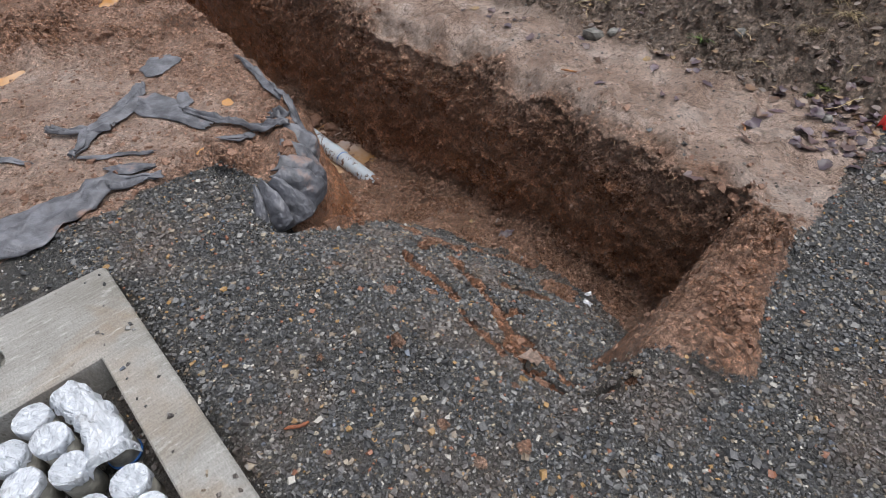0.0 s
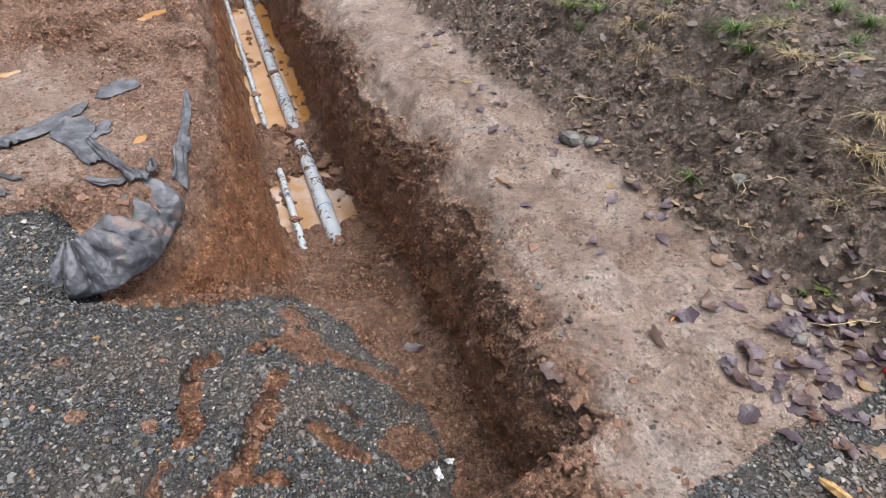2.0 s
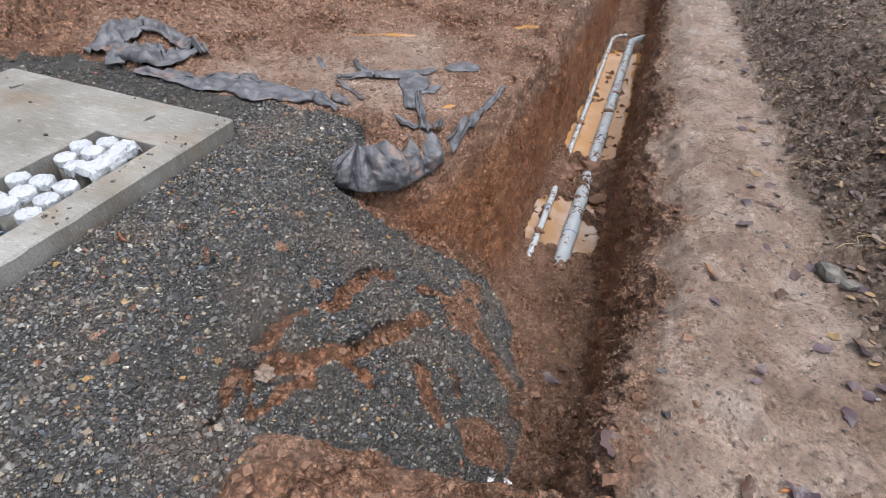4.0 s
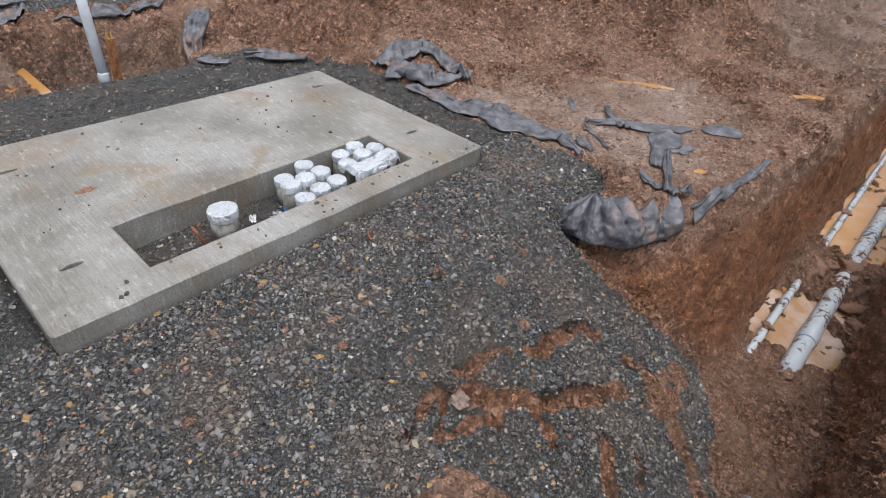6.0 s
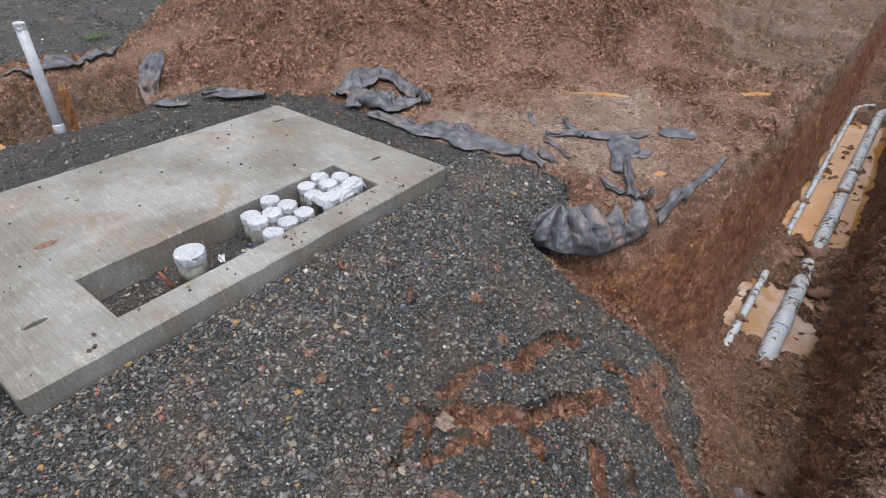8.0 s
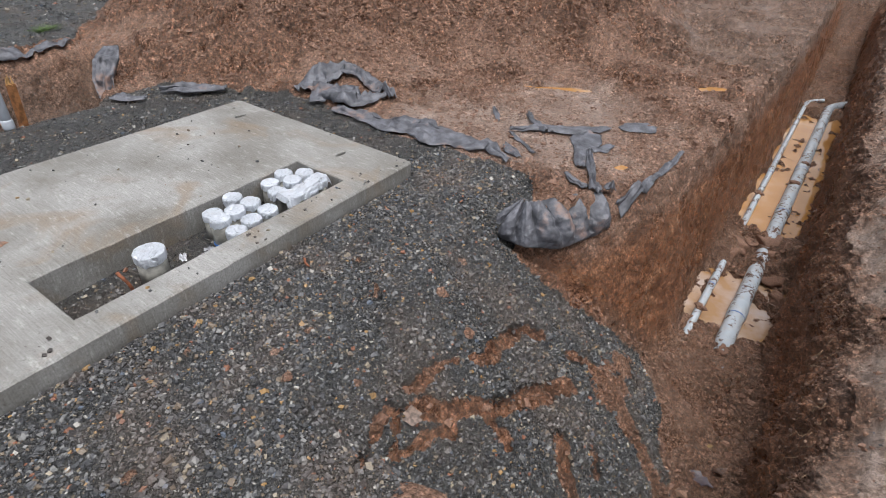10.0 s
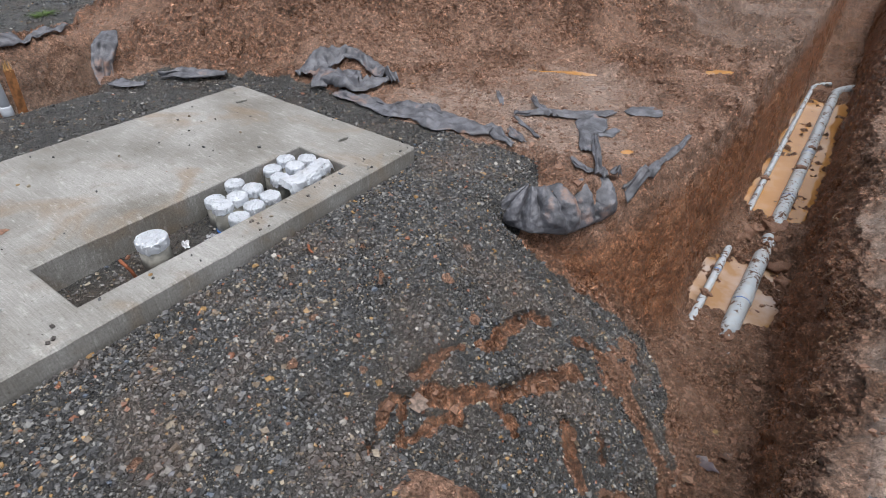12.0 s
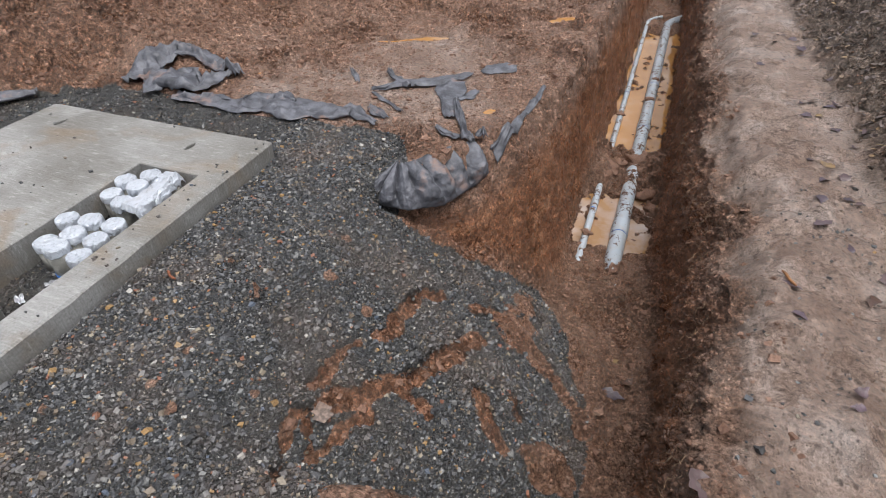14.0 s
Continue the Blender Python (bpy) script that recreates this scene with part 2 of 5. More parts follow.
    z = z + rough * 0.03 * fbm(x * 3, y * 3, 6, 67) + 0.012 * (1 - rough) * fbm(x * 4, y * 4, 4, 69) * (1 + 1.2 * path)
    z = z + soil * (0.08 * fbm(x * 4, y * 4, 6, 71) + 0.05 * clods(wx, wy, 0.09, 73) + 0.02 * clods(wx, wy, 0.04, 74)) * (1 - in_pit)
    z = z + path * (-0.022 * ss(0.45, 0.75, clods(x, y * 0.6, 0.3, 70)) + 0.04 * np.abs(fbm(x * 6, y * 6, 4, 75)) + 0.014 * ss(0.1, 0.4, fbm(x * 5, y * 5, 3, 76)) * clods(wx, wy, 0.05, 72))
    z = z + (0.035 * clods(wx, wy, 0.11, 85) + 0.025 * clods(wx, wy, 0.05, 86) - 0.025) * ss(-0.75, -0.95, z) * (1 - gravel) * (1 - wall) * (y < -1.2)
    for (px, py), (qx, qy), wide in PUDDLES:
        dp = near_line(x, y, [(px, py), (qx, qy)]) + 0.05 * fbm(x * 6, y * 6, 3, 77)
        k = ss(wide * 1.9, wide * 0.5, dp)
        z = z * (1 - k) + k * (-0.03 + 0.01 * fbm(x * 9, y * 9, 2, 79))
    # under the slab
    inside = ss(-SLAB_W - 0.05, -SLAB_W + 0.05, x) * ss(0.05, -0.05, x) * ss(-0.05, 0.05, y) * ss(SLAB_D + 0.05, SLAB_D - 0.05, y)
    z = z - 0.085 * inside
    # far off the land rolls gently
    r = np.hypot(x, y)
    z = z + ss(12, 60, r) * 0.8 * fbm(x * 0.03, y * 0.03, 3, 81)
    path = np.maximum(path, 0.85 * smooth_n * rough * ss(0.3, 0.6, x) * (y > -1.3))
    churn = np.clip(np.maximum(np.maximum(lumps, rut), np.maximum(hump, 0.3 * wall * (y < -2.1))), 0, 1)
    return z, gravel, soil, under, churn, path


def ground_z(x, y):
    return float(land(np.array([x]), np.array([y]))[0][0])


def stepped(spans, lo, hi, growth):
    """Grid lines: even steps within each span, then growing steps out to lo and hi."""
    lines = []
    for a, b, step in spans:
        n = max(1, round((b - a) / step))
        lines += [a + (b - a) * i / n for i in range(n)]
    lines.append(spans[-1][1])
    step, v = spans[0][2], lines[0]
    while v > lo:
        step *= growth
        v -= step
        lines.insert(0, v)
    step, v = spans[-1][2], lines[-1]
    while v < hi:
        step *= growth
        v += step
        lines.append(v)
    return np.array(lines)


# ---- materials ----


class Nodes:
    def __init__(self, name):
        self.mat = bpy.data.materials.new(name)
        self.mat.use_nodes = True
        self.n, self.l = self.mat.node_tree.nodes, self.mat.node_tree.links
        self.bsdf = self.n["Principled BSDF"]
        geo = self.n.new("ShaderNodeNewGeometry")
        self.pos, self.island = geo.outputs["Position"], geo.outputs["Random Per Island"]
        self.local = self.n.new("ShaderNodeTexCoord").outputs["Object"]
        self.random = self.n.new("ShaderNodeObjectInfo").outputs["Random"]

    def put(self, value, socket):
        if hasattr(value, "links"):
            self.l.new(value, socket)
        elif isinstance(value, (tuple, list)):
            socket.default_value = (*value, 1) if len(value) == 3 and len(socket.default_value) == 4 else value
        elif socket.type == "RGBA":
            socket.default_value = (value, value, value, 1)
        else:
            socket.default_value = value

    def noise(self, scale, detail=4, where=None, rough=0.55, distortion=0.0):
        t = self.n.new("ShaderNodeTexNoise")
        t.inputs["Scale"].default_value, t.inputs["Detail"].default_value = scale, detail
        t.inputs["Roughness"].default_value, t.inputs["Distortion"].default_value = rough, distortion
        self.l.new(where or self.pos, t.inputs["Vector"])
        c = self.n.new("ShaderNodeMapRange")
        c.inputs["From Min"].default_value, c.inputs["From Max"].default_value = 0.27, 0.73
        self.l.new(t.outputs["Fac"], c.inputs["Value"])
        return c.outputs["Result"]

    def cells(self, scale, out="Distance", where=None):
        t = self.n.new("ShaderNodeTexVoronoi")
        t.inputs["Scale"].default_value = scale
        self.l.new(where or self.pos, t.inputs["Vector"])
        return t.outputs[out]

    def stretch(self, v, factors):
        t = self.n.new("ShaderNodeVectorMath")
        t.operation = "MULTIPLY"
        self.l.new(v, t.inputs[0])
        t.inputs[1].default_value = factors
        return t.outputs[0]

    def ramp(self, fac, stops, mode="LINEAR"):
        t = self.n.new("ShaderNodeValToRGB")
        t.color_ramp.interpolation = mode
        e = t.color_ramp.elements
        while len(e) < len(stops):
            e.new(0.5)
        for item, (p, c) in zip(e, stops):
            item.position, item.color = p, ((*c, 1) if isinstance(c, tuple) else (c, c, c, 1))
        self.l.new(fac, t.inputs["Fac"])
        return t.outputs["Color"]

    def mix(self, fac, a, b, mode="MIX"):
        t = self.n.new("ShaderNodeMix")
        t.data_type, t.blend_type = "RGBA", mode
        self.put(fac, t.inputs[0])
        self.put(a, t.inputs[6])
        self.put(b, t.inputs[7])
        return t.outputs[2]

    def warp(self, scale, amount):
        t = self.n.new("ShaderNodeTexNoise")
        t.inputs["Scale"].default_value, t.inputs["Detail"].default_value = scale, 3
        self.l.new(self.pos, t.inputs["Vector"])
        a, b = (self.n.new("ShaderNodeVectorMath") for _ in range(2))
        a.operation, b.operation = "SCALE", "ADD"
        self.l.new(t.outputs["Color"], a.inputs[0])
        a.inputs["Scale"].default_value = amount
        self.l.new(a.outputs[0], b.inputs[0])
        self.l.new(self.pos, b.inputs[1])
        return b.outputs[0]

    def math(self, op, a, b=0.0):
        t = self.n.new("ShaderNodeMath")
        t.operation, t.use_clamp = op, False
        self.put(a, t.inputs[0])
        self.put(b, t.inputs[1])
        return t.outputs[0]

    def attr(self, name):
        t = self.n.new("ShaderNodeAttribute")
        t.attribute_name = name
        return t.outputs["Fac"]

    def bump(self, height, strength=0.5, dist=0.01, under=None):
        t = self.n.new("ShaderNodeBump")
        t.inputs["Distance"].default_value = dist
        self.put(strength, t.inputs["Strength"])
        self.l.new(height, t.inputs["Height"])
        if under:
            self.l.new(under, t.inputs["Normal"])
        return t.outputs["Normal"]

    def done(self, color, rough, normal=None, metal=0.0, spec=0.5):
        self.put(color, self.bsdf.inputs["Base Color"])
        self.put(rough, self.bsdf.inputs["Roughness"])
        self.put(metal, self.bsdf.inputs["Metallic"])
        self.put(spec, self.bsdf.inputs["Specular IOR Level"])
        if normal:
            self.l.new(normal, self.bsdf.inputs["Normal"])
        return self.mat


def mud_color(m):
    big, mid = m.noise(1.3, 5), m.noise(9, 6, rough=0.65)
    c = m.ramp(big, [(0.2, (0.36, 0.21, 0.145)), (0.5, (0.48, 0.305, 0.225)), (0.8, (0.55, 0.385, 0.305))])
    return m.mix(0.5, c, m.ramp(mid, [(0.2, (0.21, 0.108, 0.068)), (0.55, (0.40, 0.24, 0.17)), (0.85, (0.52, 0.36, 0.285))]))


def ground_material():
    m = Nodes("wet_earth")
    mud = mud_color(m)
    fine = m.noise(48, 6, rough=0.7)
    churn = m.ramp(m.noise(20, 6, rough=0.7), [(0.15, (0.17, 0.08, 0.047)), (0.5, (0.39, 0.208, 0.134)), (0.85, (0.58, 0.36, 0.255))])
    mud = m.mix(m.math("MULTIPLY", m.attr("churn"), 0.9), mud, churn)
    streaks = m.noise(5, 6, m.stretch(m.pos, (1.0, 1.0, 3.0)), 0.65, 0.4)
    clay = m.ramp(streaks, [(0.1, (0.19, 0.078, 0.038)), (0.5, (0.37, 0.16, 0.08)), (0.9, (0.52, 0.27, 0.155))])
    c = m.mix(m.attr("clay"), mud, clay)
    trod = m.ramp(m.noise(2.6, 6, rough=0.6), [(0.12, (0.36, 0.245, 0.19)), (0.5, (0.55, 0.41, 0.34)), (0.88, (0.64, 0.53, 0.475))])
    trod = m.mix(m.ramp(m.noise(6, 8, rough=0.72, distortion=1.2), [(0.5, 0.0), (0.75, 0.6)]), trod, (0.27, 0.175, 0.128))
    trod = m.mix(m.ramp(m.noise(34, 4), [(0.66, 0.0), (0.85, 0.7)]), trod, (0.11, 0.08, 0.065))
    c = m.mix(m.attr("path"), c, trod)
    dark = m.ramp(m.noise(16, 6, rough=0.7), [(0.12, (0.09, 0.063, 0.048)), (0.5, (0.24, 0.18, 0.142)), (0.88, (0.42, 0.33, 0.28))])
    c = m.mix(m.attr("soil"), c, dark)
    # wet-and-dry mottling that also puts crevice shade into the earth's colour
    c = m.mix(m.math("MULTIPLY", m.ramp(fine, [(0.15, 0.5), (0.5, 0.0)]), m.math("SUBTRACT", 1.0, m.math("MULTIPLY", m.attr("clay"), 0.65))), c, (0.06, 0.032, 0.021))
    c = m.mix(m.ramp(fine, [(0.6, 0.0), (0.95, 0.3)]), c, (0.5, 0.36, 0.28))
    grain_shade = m.ramp(m.noise(62, 9, rough=0.78), [(0.12, 0.38), (0.5, 0.95), (0.88, 1.5)])
    # cell edges are darkened: shade between crumbs, put into the colour
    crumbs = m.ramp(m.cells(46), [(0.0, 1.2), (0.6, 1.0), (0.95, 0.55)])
    loose = m.math("SUBTRACT", 1.0, m.math("MULTIPLY", m.attr("path"), 0.55))
    clot_shade = m.ramp(m.noise(13, 8, rough=0.72, distortion=0.6), [(0.15, 0.58), (0.5, 1.0), (0.85, 1.4)])
    c = m.mix(m.math("MULTIPLY", m.attr("churn"), 0.95), c, m.mix(1.0, c, clot_shade, "MULTIPLY"))
    c = m.mix(loose, c, m.mix(1.0, c, grain_shade, "MULTIPLY"))
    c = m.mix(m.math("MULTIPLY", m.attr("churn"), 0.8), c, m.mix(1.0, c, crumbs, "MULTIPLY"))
    bent = m.warp(30, 0.022)
    lump = m.ramp(m.cells(34, "Color", bent), [(0.05, 0.62), (0.35, 0.95), (0.65, 1.2), (0.95, 1.7)])
    speck = m.ramp(m.cells(125, "Color", m.warp(130, 0.012)), [(0.05, 0.55), (0.35, 0.95), (0.7, 1.2), (0.95, 1.8)])
    # shade in the gaps between bumped lumps, painted along the cell edges
    gap_shade = m.ramp(m.cells(34, "Distance", bent), [(0.35, 1.12), (0.8, 0.6)])
    broken = m.math("SUBTRACT", 1.0, m.math("MULTIPLY", m.attr("path"), 0.6))
    c = m.mix(m.math("MULTIPLY", broken, m.math("ADD", 0.35, m.math("MULTIPLY", m.attr("churn"), 0.6))), c, m.mix(1.0, m.mix(1.0, c, lump, "MULTIPLY"), gap_shade, "MULTIPLY"))
    c = m.mix(m.math("MULTIPLY", broken, 0.9), c, m.mix(1.0, c, speck, "MULTIPLY"))
    grit = m.ramp(m.cells(150, "Color"), [(0.1, (0.034, 0.035, 0.037)), (0.5, (0.10, 0.1, 0.1)), (0.85, (0.17, 0.165, 0.155)), (0.97, (0.3, 0.24, 0.17))])
    grit = m.mix(m.ramp(m.noise(2.2, 4), [(0.45, 0.0), (0.85, 0.45)]), grit, (0.16, 0.125, 0.1))
    g = m.math("ADD", m.attr("gravel"), m.math("MULTIPLY", m.math("SUBTRACT", m.noise(40, 3), 0.5), 0.5))
    c = m.mix(m.ramp(g, [(0.42, 0.0), (0.58, 1.0)]), c, grit)
    wet = m.ramp(m.noise(2.6, 6), [(0.25, 0.18), (0.75, 0.48)])
    rough = m.mix(m.attr("path"), wet, m.ramp(m.noise(3.3, 6), [(0.3, 0.12), (0.7, 0.45)]))
    h = m.noise(30, 8, rough=0.72)
    h1 = m.noise(110, 5, rough=0.7)
    h2 = m.math("MULTIPLY", m.cells(150), m.attr("gravel"))
    n = m.bump(m.noise(11, 8, rough=0.7, distortion=0.4), m.attr('churn'), 0.05)
    n = m.bump(h, 1.0, 0.03, n)
    n = m.bump(m.math('MULTIPLY', m.cells(34, 'Distance', bent), -1.0), broken, 0.02, n)
    n = m.bump(h1, 0.9, 0.009, n)
    n = m.bump(h2, 0.8, 0.01, n)
    return m.done(c, rough, n)


def clod_material():
    m = Nodes("clod_earth")
    c = m.mix(m.math('ADD', 0.3, m.math('MULTIPLY', m.island, 0.65)), m.mix(0.5, mud_color(m), (0.34, 0.19, 0.125)), (0.16, 0.08, 0.05))
    c = m.mix(1.0, c, m.ramp(m.noise(80, 6, rough=0.75), [(0.15, 0.5), (0.85, 1.4)]), 'MULTIPLY')
    return m.done(c, 0.5, m.bump(m.noise(120, 4, rough=0.7), 0.6, 0.008))


def stone_material():
    m = Nodes("crushed_stone")
    c = m.ramp(m.island, [(0.0, (0.022, 0.023, 0.026)), (0.3, (0.06, 0.062, 0.068)), (0.56, (0.125, 0.128, 0.135)), (0.74, (0.25, 0.25, 0.245)), (0.84, (0.2, 0.155, 0.11)),
                          (0.915, (0.36, 0.31, 0.23)), (0.94, (0.4, 0.24, 0.09)), (0.957, (0.3, 0.12, 0.065)), (0.97, (0.52, 0.5, 0.46)), (0.985, (0.12, 0.15, 0.2))], "CONSTANT")
    c = m.mix(0.22, c, m.ramp(m.noise(160, 3), [(0.3, (0.03, 0.03, 0.03)), (0.7, (0.16, 0.155, 0.15))]))
    c = m.mix(m.ramp(m.noise(2.2, 4), [(0.5, 0.0), (0.8, 0.4)]), c, (0.17, 0.125, 0.1))
    return m.done(c, m.ramp(m.noise(30, 2), [(0.3, 0.16), (0.7, 0.5)]), m.bump(m.noise(350, 3), 0.3, 0.003))


def concrete_material():
    m = Nodes("concrete")
    broom = m.noise(7, 5, m.stretch(m.pos, (26, 1.0, 1)), 0.7)
    big = m.noise(1.7, 6, rough=0.6)
    c = m.ramp(big, [(0.15, (0.14, 0.128, 0.108)), (0.42, (0.215, 0.208, 0.192)), (0.72, (0.325, 0.323, 0.315))])
    c = m.mix(0.22, c, m.ramp(broom, [(0.2, (0.14, 0.13, 0.115)), (0.8, (0.46, 0.455, 0.44))]))
    c = m.mix(m.ramp(m.noise(2.3, 5, distortion=0.8), [(0.58, 0.0), (0.88, 0.55)]), c, (0.24, 0.17, 0.105))
    c = m.mix(m.ramp(m.noise(55, 3), [(0.8, 0.0), (0.92, 0.6)]), c, (0.12, 0.11, 0.09))
    c = m.mix(m.ramp(m.noise(5, 7, rough=0.75), [(0.1, 0.55), (0.45, 0.0)]), c, (0.16, 0.145, 0.12))
    c = m.mix(m.ramp(m.noise(14, 6, m.stretch(m.pos, (3.5, 0.8, 1)), 0.7), [(0.62, 0.0), (0.95, 0.5)]), c, (0.55, 0.545, 0.53))
    c = m.mix(1.0, c, m.ramp(m.noise(90, 7, m.stretch(m.pos, (1, 2.2, 1)), 0.75), [(0.15, 0.72), (0.85, 1.22)]), "MULTIPLY")
    h = m.math("ADD", broom, m.noise(140, 3))
    return m.done(c, m.ramp(big, [(0.2, 0.4), (0.8, 0.75)]), m.bump(h, 0.3, 0.004))


def pipe_material(name, base, specks):
    m = Nodes(name)
    s = m.noise(24, 5, rough=0.75)
    s2 = m.noise(7, 3)
    speck = m.ramp(m.math("ADD", s, m.math("MULTIPLY", s2, 0.6)), [(specks, 0.0), (specks + 0.05, 1.0)])
    c = m.mix(m.ramp(m.noise(11, 4), [(0.4, 0.0), (0.9, 0.3)]), base, (0.45, 0.36, 0.28))
    c = m.mix(speck, c, (0.11, 0.055, 0.035))
    return m.done(c, m.mix(speck, 0.32, 0.7), m.bump(speck, 0.5, 0.006))


def water_material():
    m = Nodes("muddy_water")
    c = m.ramp(m.noise(1.4, 4), [(0.2, (0.38, 0.18, 0.05)), (0.6, (0.47, 0.245, 0.085)), (0.9, (0.55, 0.36, 0.22))])
    return m.done(c, 0.04, m.bump(m.noise(5, 2), 0.03, 0.01), spec=0.8)


def pale_water_material():
    m = Nodes("milky_sheen_water")
    # the pale pinkish tones put the sky's reflection into the muddy water's colour
    c = m.ramp(m.noise(2.4, 4), [(0.25, (0.36, 0.20, 0.085)), (0.5, (0.45, 0.32, 0.235)), (0.8, (0.5, 0.42, 0.385))])
    return m.done(c, 0.04, m.bump(m.noise(5, 2), 0.03, 0.01), spec=0.8)


def tape_material():
    m = Nodes("duct_tape")
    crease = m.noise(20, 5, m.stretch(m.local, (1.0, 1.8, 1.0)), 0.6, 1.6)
    # low folds are darkened in the colour, standing in for shade in the creases
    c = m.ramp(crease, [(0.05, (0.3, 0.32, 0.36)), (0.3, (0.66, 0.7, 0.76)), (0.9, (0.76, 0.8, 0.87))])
    c = m.mix(m.ramp(m.noise(9, 4), [(0.7, 0.0), (0.95, 0.4)]), c, (0.42, 0.41, 0.4))
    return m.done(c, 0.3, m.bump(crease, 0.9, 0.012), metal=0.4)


def cloth_material():
    m = Nodes("woven_black_cloth")
    dirt = m.noise(3.5, 5, rough=0.65)
    c = m.ramp(m.noise(14, 4), [(0.2, (0.065, 0.067, 0.078)), (0.8, (0.165, 0.17, 0.195))])
    c = m.mix(m.ramp(dirt, [(0.68, 0.0), (0.9, 0.8)]), c, (0.26, 0.15, 0.105))
    return m.done(c, 0.46, m.bump(m.noise(16, 5, distortion=1.5), 0.4, 0.014, m.bump(m.noise(320, 2), 0.25, 0.003)))


def plain(name, color, rough=0.6, spread=0.35, scale=30, metal=0.0, bump=0.3):
    m = Nodes(name)
    n = m.noise(scale, 4)
    lo, hi = tuple(v * (1 - spread) for v in color), tuple(min(1, v * (1 + spread)) for v in color)
    return m.done(m.ramp(n, [(0.3, lo), (0.7, hi)]), rough, m.bump(m.noise(scale * 4, 3), bump, 0.004), metal)


def leaf_material():
    m = Nodes("dead_leaf_skin")
    c = m.ramp(m.random, [(0.0, (0.05, 0.034, 0.045)), (0.35, (0.08, 0.054, 0.075)), (0.6, (0.13, 0.09, 0.11)), (0.78, (0.07, 0.035, 0.025)), (0.93, (0.2, 0.12, 0.075)), (0.99, (0.3, 0.2, 0.08))])
    c = m.mix(m.ramp(m.noise(40, 4), [(0.4, 0.0), (0.7, 0.5)]), c, (0.07, 0.05, 0.045))
    return m.done(c, 0.33, m.bump(m.noise(90, 3), 0.4, 0.004))


def litter_material():
    m = Nodes("leaf_litter_skin")
    c = m.ramp(m.island, [(0.0, (0.06, 0.042, 0.035)), (0.4, (0.11, 0.08, 0.07)), (0.75, (0.17, 0.13, 0.12)), (0.92, (0.3, 0.2, 0.11))])
    return m.done(c, 0.4, m.bump(m.noise(90, 3), 0.4, 0.004))


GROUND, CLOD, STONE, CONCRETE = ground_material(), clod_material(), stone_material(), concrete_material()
PVC = pipe_material("grey_pvc", (0.47, 0.535, 0.60), 0.95)
PVC_CLEAN = plain("clean_grey_pvc", (0.50, 0.54, 0.60), 0.35, 0.12, 8)
PVC_DUSTY = plain("dusty_conduit", (0.42, 0.41, 0.37), 0.5, 0.35, 14)
MILKY_SHEEN = pale_water_material()
WATER, TAPE, CLOTH, LEAF, LITTER = water_material(), tape_material(), cloth_material(), leaf_material(), litter_material()
BLUE = plain("blue_print", (0.05, 0.17, 0.5), 0.4, 0.2, 20)
ROCK = plain("grey_rock", (0.13, 0.125, 0.115), 0.5, 0.5, 18, bump=0.6)
CRUMB = plain("soil_crumb", (0.11, 0.08, 0.062), 0.55, 0.6, 12, bump=0.6)
WOOD = plain("split_wood", (0.50, 0.30, 0.12), 0.6, 0.4, 40)
WOOD_DARK = plain("wet_stake_wood", (0.28, 0.12, 0.045), 0.6, 0.4, 20)
RUST = plain("rusty_steel", (0.22, 0.075, 0.035), 0.7, 0.4, 40)
FLAG = plain("red_flag_plastic", (0.85, 0.06, 0.05), 0.4, 0.12, 20)
GRASS = plain("green_grass", (0.10, 0.17, 0.035), 0.5, 0.5, 30)
STRAW = plain("dry_straw", (0.42, 0.33, 0.19), 0.6, 0.35, 30)
MOSS = plain("wet_moss", (0.09, 0.11, 0.02), 0.8, 0.5, 60)
ROOT = plain("pale_root", (0.30, 0.20, 0.12), 0.6, 0.4, 30)
FOIL = plain("torn_foil", (0.75, 0.76, 0.8), 0.3, 0.25, 30, 0.5)

# ---- mesh helpers ----


def shaded(me, smooth=True):
    me.polygons.foreach_set("use_smooth", [smooth] * len(me.polygons))
    return me


def mesh_of(name, verts, faces, material, smooth=True):
    me = bpy.data.meshes.new(name)
    me.from_pydata([tuple(v) for v in verts], [], [tuple(f) for f in faces])
    me.materials.append(material)
    return shaded(me, smooth)


def big_mesh(name, verts, quads, material, smooth):
    """A mesh from arrays; faces all of one size."""
    me = bpy.data.meshes.new(name)
    n, k = quads.shape
    me.vertices.add(len(verts))
    me.vertices.foreach_set("co", np.ascontiguousarray(verts, dtype=np.float32).ravel())
    me.loops.add(n * k)
    me.loops.foreach_set("vertex_index", np.ascontiguousarray(quads, dtype=np.int32).ravel())
    me.polygons.add(n)
    me.polygons.foreach_set("loop_start", np.arange(0, n * k, k, dtype=np.int32))
    me.polygons.foreach_set("use_smooth", np.full(n, smooth))
    me.materials.append(material)
    me.update(calc_edges=True)
    return me


def part(name, me, parent, label="", m=None):
    ob = new(name, me)
    ob.parent = parent
    if m is not None:
        ob.matrix_basis = m
    return tagged(ob, label) if label else ob


def sheet_faces(rows, cols, closed=False):
    out = []
    for i in range(rows - 1):
        for j in range(cols if closed else cols - 1):
            k = (j + 1) % cols
            out.append((i * cols + j, i * cols + k, (i + 1) * cols + k, (i + 1) * cols + j))
    return out


